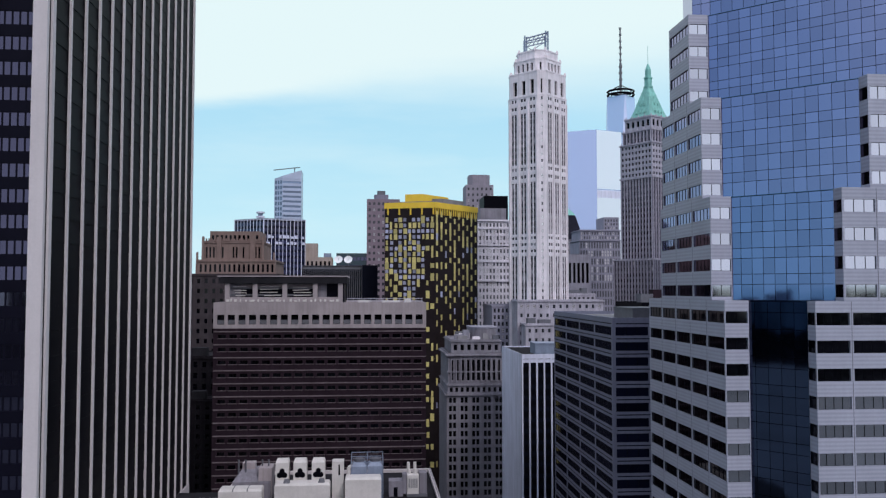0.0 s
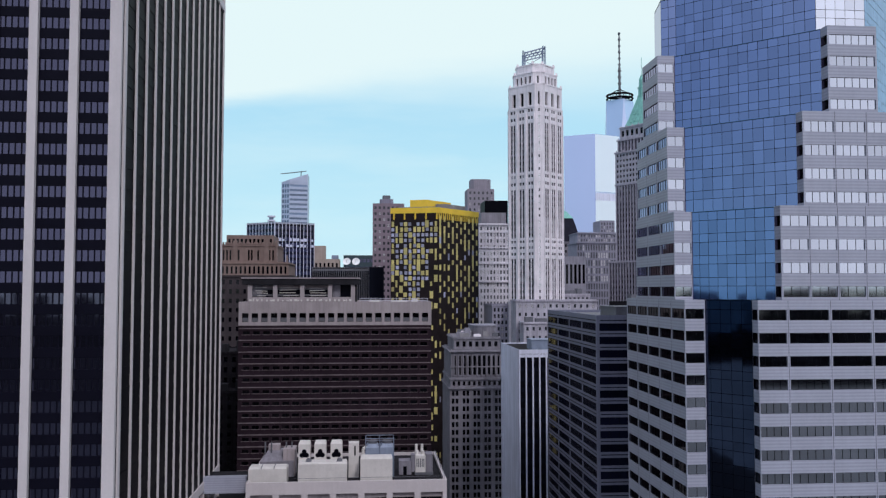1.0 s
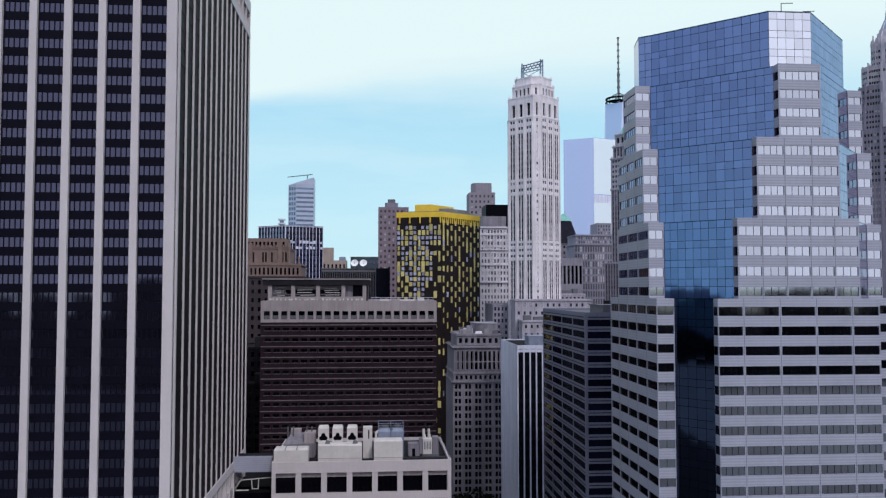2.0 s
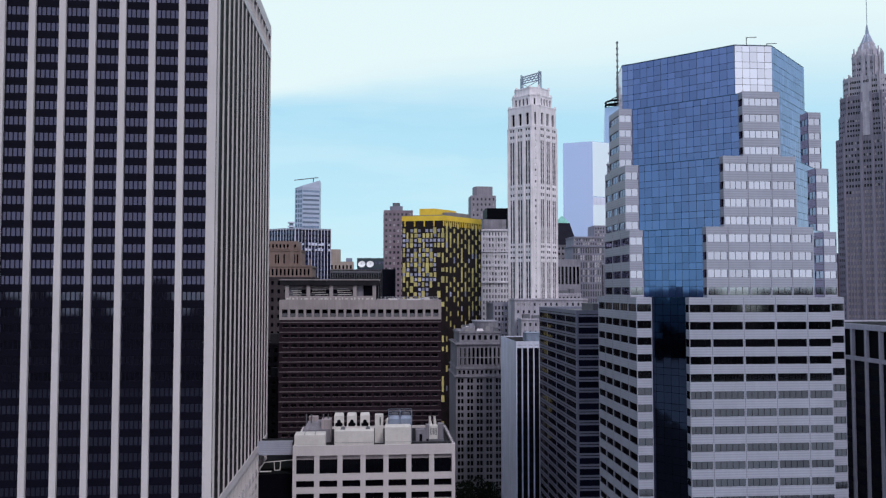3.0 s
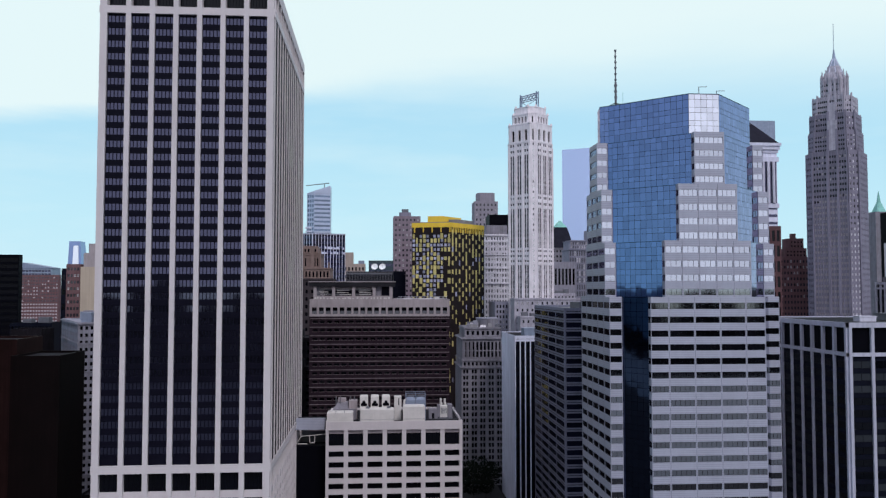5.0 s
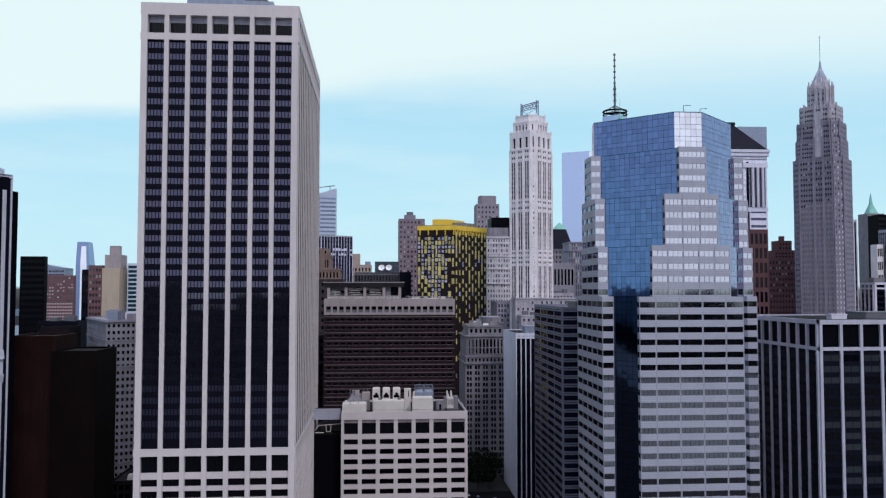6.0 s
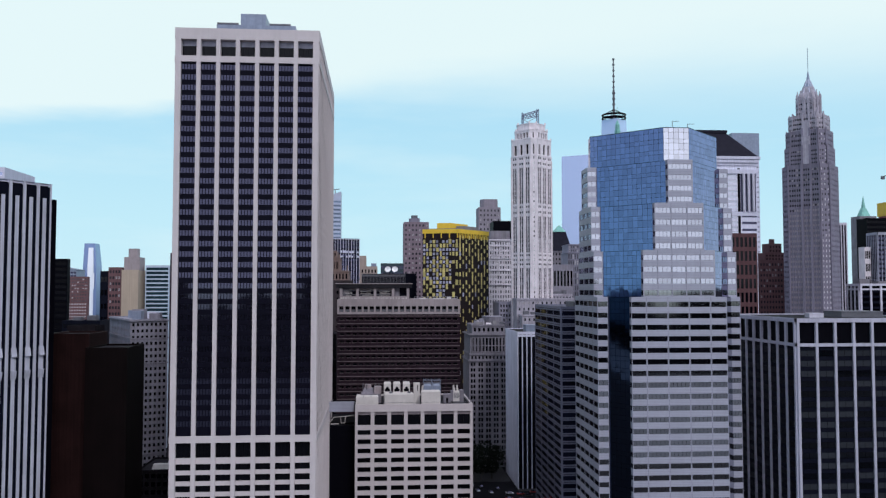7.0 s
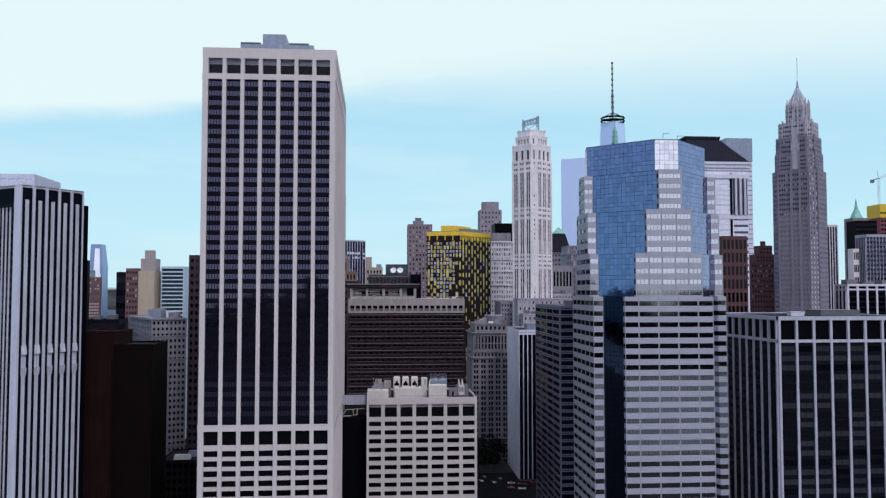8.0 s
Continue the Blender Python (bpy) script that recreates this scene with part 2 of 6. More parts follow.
# castle's lower walls: their shade is put into this darker brick
DIM_BRICK = material("dim_brown_brick", (0.050, 0.040, 0.044), 0.9, vary=0.2, size=5, streak=0.12, spec=0.08)
# brick of low blocks, the shade between buildings put into its colour
SHADE_BRICK = material("shade_dark_brick", (0.014, 0.012, 0.015), 0.9, vary=0.25, size=4, streak=0.2, spec=0.06)
PURPLE_BRICK = material("purple_brown_brick", (0.055, 0.040, 0.052), 0.9, vary=0.15, size=5, streak=0.1, spec=0.08)
GLASSY_GREY = material("grey_glass_spandrel", (0.42, 0.46, 0.58), 0.3, vary=0.08, size=6)
TEAL_BAND = material("pale_teal_spandrel", (0.48, 0.56, 0.68), 0.4, vary=0.08, size=6)
SHORE = material("far_brick_blocks", (0.005, 0.005, 0.007), 0.9, vary=0.4, size=60, spec=0.0)

G_DARK = glass("dark_window_glass", (0.008, 0.008, 0.014), ior=2.05, each=0.3, tint=(0.68, 0.67, 1.0))
G_BLACK = glass("black_window_glass", (0.002, 0.002, 0.004), ior=1.32, each=0.3)
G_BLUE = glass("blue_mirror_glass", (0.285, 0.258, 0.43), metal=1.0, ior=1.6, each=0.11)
# crown front: bright rear sky reflected in the blue glass, painted as colour
G_BLUE_BRIGHT = glass("blue_glass_bright_reflection", (0.82, 0.82, 0.86), metal=1.0, ior=1.6, each=0.1)
G_RIBBON = glass("grey_ribbon_glass", (0.58, 0.59, 0.63), metal=1.0, each=0.12, rough=0.05)
# ribbon glass of the left faces, its blue sky reflection put into the colour
G_SIDE = glass("ribbon_glass_sky_tinted", (0.20, 0.18, 0.31), metal=1.0, each=0.15)
G_LIME = glass("tower_sash_glass", (0.012, 0.012, 0.018), ior=1.5, each=0.3, blind=((0.30, 0.28, 0.30), 0.10))
G_BLIND = glass("blind_drawn_window", (0.05, 0.05, 0.06), ior=1.5, rough=0.3, each=0.2, blind=((0.80, 0.80, 0.80), 0.75))
G_SOFT = glass("hazy_sash_glass", (0.13, 0.13, 0.15), ior=1.5, each=0.3, blind=((0.5, 0.48, 0.5), 0.3))
G_NAVY = glass("navy_window_glass", (0.005, 0.006, 0.014), ior=1.33, each=0.5)
G_PUNCH = glass("sash_window_glass", (0.03, 0.032, 0.04), ior=1.7, each=0.3, blind=((0.34, 0.32, 0.33), 0.22))
G_PALE = glass("pale_blue_glass", (0.50, 0.57, 0.82), metal=0.6, each=0.05, rough=0.15)
# near-white glass colour that stands for bright sky reflections
G_SKY_SHEEN = glass("sky_sheen_glass_colour", (0.90, 0.92, 0.96), metal=0.2, each=0.05, rough=0.2)
G_MATTE = glass("matt_black_glass", (0.004, 0.004, 0.006), ior=1.2, rough=0.2)
GREY_PIER = material("grey_painted_pier", (0.42, 0.415, 0.50), 0.65, vary=0.08, size=8, streak=0.12)
FLANK = material("lilac_grey_flank", (0.72, 0.72, 0.85), 0.7, vary=0.07, size=9, streak=0.16)
G_TEAL = glass("green_blue_glass", (0.012, 0.035, 0.045), ior=1.5)
G_INDIGO = glass("indigo_strip_glass", (0.035, 0.038, 0.085), ior=1.6, each=0.4)
G_FAR = glass("far_blue_tower_glass", (0.21, 0.29, 0.50), metal=0.4, each=0.05, rough=0.2)
G_HAZY = glass("hazy_blue_band_glass", (0.16, 0.22, 0.32), metal=0.4, each=0.3, rough=0.15)
# the blue glass again, with dark lower reflections put into its colour
G_BLUE_DARK = glass("blue_glass_dark_reflection", (0.13, 0.16, 0.25), metal=1.0, ior=1.6, each=0.10)
# distance haze is put into this blue of the far skyline
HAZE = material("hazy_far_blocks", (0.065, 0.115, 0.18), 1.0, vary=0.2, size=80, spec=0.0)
TOWER_GLASS = glass("lilac_tower_glass", (0.62, 0.69, 0.90), metal=0.4, each=0.05, rough=0.2)


# ---- mesh tools ----
ORIGIN = {}


class Mesh:
    """Collects boxes, prisms and quads in world metres, with a material slot each."""

    def __init__(self):
        self.v, self.f, self.s = [], [], []

    def quad(self, *pts, slot=0):
        n = len(self.v)
        self.v += [tuple(p) for p in pts]
        self.f.append(tuple(range(n, n + len(pts))))
        self.s.append(slot)

    def box(self, x0, x1, y0, y1, z0, z1, slot=0):
        self.prism([(x0, y0), (x1, y0), (x1, y1), (x0, y1)], z0, z1, slot)

    def prism(self, poly, z0, z1, slot=0, top=None):
        n, k = len(self.v), len(poly)
        top = top or poly
        self.v += [(x, y, z0) for x, y in poly] + [(x, y, z1) for x, y in top]
        self.f += [tuple(range(n + k, n + 2 * k)), tuple(range(n + k - 1, n - 1, -1))]
        self.f += [(n + i, n + (i + 1) % k, n + k + (i + 1) % k, n + k + i) for i in range(k)]
        self.s += [slot] * (k + 2)

    def beam(self, a, b, r, slot=0, sides=4):
        a, b = Vector(a), Vector(b)
        d = (b - a).normalized()
        s = d.orthogonal().normalized()
        t = d.cross(s)
        n = len(self.v)
        for p in (a, b):
            for i in range(sides):
                w = 2 * math.pi * (i + 0.5) / sides
                self.v.append(tuple(p + (s * math.cos(w) + t * math.sin(w)) * r))
        self.f += [tuple(range(n + sides - 1, n - 1, -1)), tuple(range(n + sides, n + 2 * sides))]
        self.f += [(n + i, n + (i + 1) % sides, n + sides + (i + 1) % sides, n + sides + i) for i in range(sides)]
        self.s += [slot] * (sides + 2)

    def data(self, name, mats, shift=(0, 0, 0)):
        me = bpy.data.meshes.new(name)
        o = Vector(shift)
        me.from_pydata([tuple(Vector(p) - o) for p in self.v], [], self.f)
        for m in mats if isinstance(mats, (list, tuple)) else [mats]:
            me.materials.append(m)
        me.polygons.foreach_set("material_index", self.s)
        me.update()
        return me


def thing(name, label, category, x, y, z=0.0, group="", kind=""):
    ob = new(name)
    ob.location = (x, y, z)
    ORIGIN[ob] = Vector((x, y, z))
    return tagged(ob, label, category, group, kind)


def part(name, m, mats, parent, label="", kind=""):
    ob = new(name, m.data(name, mats, ORIGIN[parent]))
    ob.parent = parent
    ORIGIN[ob] = ORIGIN[parent]
    return tagged(ob, label, kind=kind)


def solo(name, m, mats, label, category="", kind="", group=""):
    ob = new(name, m.data(name, mats))
    return tagged(ob, label, category, group, kind)


class Face:
    """A wall plane from p to q, left to right as seen from outside. P(a, d, z): a along it, d outwards."""

    def __init__(self, p, q):
        self.p, self.q = Vector((*p, 0)), Vector((*q, 0))
        self.L = (self.q - self.p).length
        self.u = (self.q - self.p) / self.L
        self.n = Vector((self.u.y, -self.u.x, 0))
        self.turn = math.atan2(self.u.y, self.u.x)

    def P(self, a, d, z):
        w = self.p + self.u * a + self.n * d
        return (w.x, w.y, z)

    def bar(self, m, a0, a1, d0, d1, z0, z1, slot=0):
        c = [self.P(a, d, 0) for a, d in ((a0, d1), (a1, d1), (a1, d0), (a0, d0))]
        m.prism([(x, y) for x, y, _ in c], z0, z1, slot)


def spread(L, n, w, edge=0.0):
    """n openings w wide, evenly over L."""
    step = (L - 2 * edge) / n
    return [(edge + step * (i + 0.5) - w / 2, edge + step * (i + 0.5) + w / 2) for i in range(n)]


def floors(z0, z1, n, low, high):
    """n storeys between z0 and z1; the opening takes the fraction low to high of each."""
    h = (z1 - z0) / n
    return [(z0 + h * (i + low), z0 + h * (i + high)) for i in range(n)][::-1]


def lattice(m, fc, z0, z1, cols, rows, depth=0.3, slot=0):
    """A wall with real openings and their reveals."""
    def flat(a0, a1, b0, b1):
        if a1 - a0 > 1e-4 and b1 - b0 > 1e-4:
            m.quad(fc.P(a0, 0, b0), fc.P(a1, 0, b0), fc.P(a1, 0, b1), fc.P(a0, 0, b1), slot=slot)
    rr = sorted(rows)
    zs = [z0] + [z for r in rr for z in r] + [z1]
    for i in range(0, len(zs), 2):
        flat(0, fc.L, zs[i], zs[i + 1])
    xs = [0] + [a for c in cols for a in c] + [fc.L]
    for b0, b1 in rr:
        for i in range(0, len(xs), 2):
            flat(xs[i], xs[i + 1], b0, b1)
        for a0, a1 in cols:
            k = -depth
            m.quad(fc.P(a0, 0, b0), fc.P(a0, 0, b1), fc.P(a0, k, b1), fc.P(a0, k, b0), slot=slot)
            m.quad(fc.P(a1, 0, b1), fc.P(a1, 0, b0), fc.P(a1, k, b0), fc.P(a1, k, b1), slot=slot)
            m.quad(fc.P(a0, 0, b0), fc.P(a0, k, b0), fc.P(a1, k, b0), fc.P(a1, 0, b0), slot=slot)
            m.quad(fc.P(a0, 0, b1), fc.P(a1, 0, b1), fc.P(a1, k, b1), fc.P(a0, k, b1), slot=slot)


PANES = {}


def pane_mesh(w, h, nx, ny, mats, bar=0.06, proud=0.06):
    """One window: nx by ny panes set back in a connected frame."""
    key = (round(w, 2), round(h, 2), nx, ny, mats[0].name, mats[1].name, bar)
    if key in PANES:
        return PANES[key]
    m = Mesh()
    if bar <= 0:
        m.quad((-w / 2, 0, -h / 2), (w / 2, 0, -h / 2), (w / 2, 0, h / 2), (-w / 2, 0, h / 2))
    else:
        xs = [v for i in range(nx + 1) for v in ((-w / 2 + w * i / nx - bar * (i > 0)), (-w / 2 + w * i / nx + bar * (i < nx)))]
        zs = [v for i in range(ny + 1) for v in ((-h / 2 + h * i / ny - bar * (i > 0)), (-h / 2 + h * i / ny + bar * (i < ny)))]
        index = {}

        def at(i, j, d):
            if (i, j, d) not in index:
                index[i, j, d] = len(m.v)
                m.v.append((xs[i], -proud if d else 0.0, zs[j]))
            return index[i, j, d]

        def face(*ids, slot):
            m.f.append(ids)
            m.s.append(slot)

        deep = lambda i, j: not (i % 2 and j % 2)
        for i in range(len(xs) - 1):
            for j in range(len(zs) - 1):
                d = deep(i, j)
                face(at(i, j, d), at(i + 1, j, d), at(i + 1, j + 1, d), at(i, j + 1, d), slot=int(d))
                if i + 1 < len(xs) - 1 and deep(i + 1, j) != d:
                    face(at(i + 1, j, 0), at(i + 1, j, 1), at(i + 1, j + 1, 1), at(i + 1, j + 1, 0), slot=1)
                if j + 1 < len(zs) - 1 and deep(i, j + 1) != d:
                    face(at(i, j + 1, 0), at(i + 1, j + 1, 0), at(i + 1, j + 1, 1), at(i, j + 1, 1), slot=1)
    PANES[key] = m.data("window", mats)
    return PANES[key]


def hang(name, me, fc, a, d, z, parent, tilt=0.0):
    ob = new(name, me)
    ob.parent = parent
    ob.location = Vector(fc.P(a, d, z)) - ORIGIN[parent]
    ob.rotation_euler = (random.uniform(-tilt, tilt), 0, fc.turn + random.uniform(-tilt, tilt))
    return ob


def windows(parent, fc, cols, rows, depth, mats, nx=1, ny=1, limit=300, name="window", bar=0.06, tilt=0.0):
    """A pane in each opening: the first ones as objects, the rest joined."""
    rest, n = Mesh(), 0
    for b0, b1 in rows:
        for a0, a1 in cols:
            if n < limit:
                hang(name, pane_mesh(a1 - a0, b1 - b0, nx, ny, mats, bar), fc, (a0 + a1) / 2, -depth + 0.01, (b0 + b1) / 2, parent, tilt)
            else:
                rest.quad(fc.P(a0, -depth + 0.01, b0), fc.P(a1, -depth + 0.01, b0), fc.P(a1, -depth + 0.01, b1), fc.P(a0, -depth + 0.01, b1))
            n += 1
    if rest.f:
        part("glazing_rest", rest, mats[0], parent, kind="stuff")


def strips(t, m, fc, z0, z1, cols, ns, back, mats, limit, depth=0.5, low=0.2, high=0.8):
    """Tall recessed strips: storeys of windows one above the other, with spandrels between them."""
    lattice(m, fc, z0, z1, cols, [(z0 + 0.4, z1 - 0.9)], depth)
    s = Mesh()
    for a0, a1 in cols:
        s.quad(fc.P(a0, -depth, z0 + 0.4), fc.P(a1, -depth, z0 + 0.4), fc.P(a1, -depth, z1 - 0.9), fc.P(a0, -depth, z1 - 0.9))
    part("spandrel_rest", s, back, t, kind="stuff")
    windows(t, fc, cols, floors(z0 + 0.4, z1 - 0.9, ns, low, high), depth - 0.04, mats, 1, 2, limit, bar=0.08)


def plain(m, poly, z0, z1, skip=(), slot=0):
    """The walls of a footprint (anticlockwise from above) but for the edges in skip."""
    k = len(poly)
    for i in range(k):
        if i not in skip:
            (x0, y0), (x1, y1) = poly[i], poly[(i + 1) % k]
            m.quad((x0, y0, z0), (x1, y1, z0), (x1, y1, z1), (x0, y0, z1), slot=slot)


def inset(poly, d):
    k, out = len(poly), []
    for i in range(k):
        a, b, c = Vector(poly[i - 1]), Vector(poly[i]), Vector(poly[(i + 1) % k])
        u, w = (b - a).normalized(), (c - b).normalized()
        n1, n2 = Vector((-u.y, u.x)), Vector((-w.y, w.x))
        s = (n1 + n2)
        out.append(tuple(b + s * (d / max(0.2, s.dot(n1)))))
    return out


def roof(parent, poly, z, mat, rim_mat=None, rim=0.9, thick=0.5, label=""):
    """A flat roof a little below the rim of its parapet."""
    m = Mesh()
    inn = inset(poly, thick)
    m.quad(*[(x, y, z - rim) for x, y in inn])
    ob = part("roof", m, mat, parent, label)
    r, k = Mesh(), len(poly)
    for i in range(k):
        j = (i + 1) % k
        (a, b), (c, d), (e1, f1), (g, h) = poly[i], poly[j], inn[j], inn[i]
        r.quad((a, b, z), (c, d, z), (e1, f1, z), (g, h, z))
        r.quad((e1, f1, z - rim), (g, h, z - rim), (g, h, z), (e1, f1, z))
    part("parapet", r, rim_mat or mat, parent)
    return ob


def rect(x0, x1, y0, y1):
    return [(x0, y0), (x1, y0), (x1, y1), (x0, y1)]


# ---- ground, river and far shore ----
g = Mesh()
QUAY = [(-3000, 60), (-420, 40), (-178, 8), (100, -112), (420, -130), (3500, -60)]
g.quad(*[(x, y, 0) for x, y in QUAY], (3500, 4200, 0), (-3000, 4200, 0))
for (xa, ya), (xb, yb) in zip(QUAY, QUAY[1:]):
    g.quad((xa, ya, -4), (xb, yb, -4), (xb, yb, 0), (xa, ya, 0))
solo("ground", g, ASPHALT, "dark asphalt city ground between the towers", kind="structure")
g = Mesh()
g.quad((-3000, -3800, -3), (3500, -3800, -3), (3500, 92, -3), (-3000, 92, -3))
solo("water", g, WATER, "dark rippled river water before the quay", kind="structure")
rs = random.Random(4)
far = thing("far_shore", "low dark brick blocks along the opposite river bank", "shoreline", 0, -800, -3, kind="structure")
g = Mesh()
for i in range(110):
    x, w, d = -1500 + i * 27 + rs.uniform(-9, 9), rs.uniform(16, 40), rs.uniform(20, 60)
    y, h = -705 - rs.uniform(0, 160), rs.choice((12, 15, 18, 20, 22, 26, 34))
    g.box(x, x + w, y - d, y, -3, h)
for i in range(170):
    x, y, w = -2600 + i * 31 + rs.uniform(-9, 9), -1300 - rs.uniform(0, 1500), rs.uniform(25, 60)
    g.box(x, x + w, y - w, y, -3, rs.uniform(75, 128) + (55 * rs.random() if i % 5 == 0 else 0))
part("shore_blocks", g, SHORE, far, kind="stuff")
g = Mesh()
g.box(-3000, 3500, -3700, -700, -3, 1.5)
part("shore_land", g, SHORE, far)
g = Mesh()
for i in range(90):
    x, y, w = -2500 + 1330 * rs.random(), -620 + 590 * rs.random(), rs.uniform(30, 90)
    g.prism(rect(x, x + w, y - w * 0.6, y), -3, rs.uniform(9, 24), top=rect(x + 6, x + w - 6, y - w * 0.5, y - 5))
h = Mesh()
for i in range(70):
    x, y, w = -2600 + 900 * rs.random(), -900 + 860 * rs.random(), rs.uniform(25, 60)
    h.box(x, x + w, y - w, y, -3, rs.uniform(60, 122))
part("island_trees", g, SHORE, far, kind="stuff")
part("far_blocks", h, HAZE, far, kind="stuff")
g = Mesh()
g.box(-2600, -1130, -640, -20, -3, 1.0)
part("island_land", g, SHORE, far)


def building(name, label, poly, z1, wall, glassy, edges, z0=0.0, roof_mat=None, depth=0.35, limit=300, rim=0.9, parent=None, category="building", cornice=None):
    """A storeyed block: edges maps a footprint edge to (columns, storeys, window width, low, high[, panes across, panes up])."""
    cx, cy = sum(p[0] for p in poly) / len(poly), sum(p[1] for p in poly) / len(poly)
    b = parent or thing(name, label, category, cx, cy, 0)
    m = Mesh()
    plain(m, poly, z0, z1, skip=edges)
    k = len(poly)
    for i, (nc, ns, w, lo, hi, *sub) in edges.items():
        fc = Face(poly[i], poly[(i + 1) % k])
        cols, rows = nc(fc.L) if callable(nc) else spread(fc.L, nc, w, 0.4), floors(z0, z1 - 1.2, ns, lo, hi)
        lattice(m, fc, z0, z1, cols, rows, depth)
        nx, ny = (sub + [1, 2][len(sub):]) if sub else (1, 2)
        windows(b, fc, cols, rows, depth, (glassy, BLACK), nx, ny, limit, bar=0.0 if limit == 0 else 0.07)
    part("wall", m, wall, b)
    roof(b, poly, z1, roof_mat or ROOF, wall, rim)
    if cornice:
        c, o = Mesh(), inset(poly, -cornice)
        c.prism(o, z1 - 1.1, z1 - 0.5)
        part("cornice", c, wall, b)
    return b


# ---- the tall pale-piered tower with black glass ----
def piered_tower():
    x0, x1, y0, y1, top = -102.2, -49.1, 131.0, 235.0, 213.0
    t = thing("office_tower", "tall office tower with pale precast piers and black glass bays", "skyscraper", -75, 183)
    front, side = Face((x0, y0), (x1, y0)), Face((x1, y0), (x1, y1))
    west, back = Face((x0, y1), (x0, y0)), Face((x1, y1), (x0, y1))
    ledge, crown = 61.3, 200.2
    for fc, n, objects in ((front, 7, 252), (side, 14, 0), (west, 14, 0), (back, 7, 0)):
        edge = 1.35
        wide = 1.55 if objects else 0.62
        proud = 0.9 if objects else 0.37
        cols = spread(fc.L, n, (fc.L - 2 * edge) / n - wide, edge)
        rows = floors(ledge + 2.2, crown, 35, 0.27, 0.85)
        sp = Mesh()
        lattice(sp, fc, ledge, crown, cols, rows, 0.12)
        # all faces but the front: reflections kept out by painting the bays black
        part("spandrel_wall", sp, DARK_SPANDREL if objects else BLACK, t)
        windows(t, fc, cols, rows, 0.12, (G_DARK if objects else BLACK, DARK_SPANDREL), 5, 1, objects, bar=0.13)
        ends = [0.0] + [a for c in cols for a in c] + [fc.L]
        corner_in = 0.0 if fc in (front, back) else 0.5
        for i in range(0, len(ends), 2):
            a0, a1 = max(ends[i], corner_in), min(ends[i + 1], fc.L - corner_in)
            p = Mesh()
            fc.bar(p, a0, a1, -0.3, proud, ledge, crown)
            part("pier", p, PRECAST, t)
        m = Mesh()
        # crown with its open plant storey, then the base with its rows of small windows
        lattice(m, fc, crown, top, cols, [(crown + 2.3, top - 4.2)], 1.6)
        low = [(53.3, 58.9)] + [(51.1 - 3.93 * (i + 1) + 1.55, 51.1 - 3.93 * i) for i in range(12)]
        part("crown_wall", m, PRECAST, t)
        m = Mesh()
        lattice(m, fc, 0, ledge, cols, low, 0.7)
        part("base_wall", m, PRECAST, t)
        windows(t, fc, cols, low, 0.7, (G_BLACK, BLACK), 4, 1, 98 if objects else 0, bar=0.08)
        windows(t, fc, cols, [(crown + 2.3, top - 4.2)], 1.6, (G_BLACK, BLACK), 6, 1, 14 if objects else 0, "louvre")
        if objects:
            # added panels: the lighter soffit is painted as a grey board per opening
            for a0, a1 in cols:
                s = Mesh()
                fc.bar(s, a0 + 0.05, a1 - 0.05, -1.5, -1.35, top - 6.3, top - 4.25)
                part("blind", s, GREY_PIER, t, "grey panel added as the light soffit")
        # the piers stand proud of crown and base through a flush band
        over = 0.9 if fc in (front, back) else 0.0
        for zb, zt in ((ledge - 2.4, ledge), (top - 4.2, top), (crown, crown + 2.3)):
            m = Mesh()
            fc.bar(m, -over * 0.22, fc.L + over * 0.22, 0.02, proud, zb, zt)
            part("band", m, PRECAST, t)
        for i in range(0, len(ends), 2):
            p = Mesh()
            fc.bar(p, max(ends[i], corner_in), min(ends[i + 1], fc.L - corner_in), 0.02, proud, crown + 2.3, top - 4.2)
            part("pier", p, PRECAST, t)
            p = Mesh()
            fc.bar(p, max(ends[i], corner_in), min(ends[i + 1], fc.L - corner_in), 0.02, proud, 0, ledge - 2.4)
            part("pier", p, PRECAST, t)
    roof(t, rect(x0, x1, y0, y1), top, ROOF, PRECAST, 1.6)
    m = Mesh()
    m.box(-88.5, -58.5, 137, 160, top - 1.6, top + 3.7)
    part("plant_room", m, STEEL, t, "low blue-grey rooftop plant room")
    m = Mesh()
    m.prism(rect(-79.5, -70, 137.5, 152), top + 3.7, top + 8.2)
    part("plant_room", m, STEEL, t, "blue-grey rooftop plant room")
    for s in (-1, 1):
        m = Mesh()
        xa = -74.7 + s * 6
        m.prism([(xa, 139), (xa + s * 8, 139), (xa + s * 8, 143), (xa, 143)][::s], top + 4.5, top + 5.1)
        m.beam((xa + s * 4, 141, top + 3.5), (xa + s * 4, 141, top + 4.6), 0.5)
        part("window_cleaning_rig", m, DULL_STEEL, t)
    return t


piered_tower()


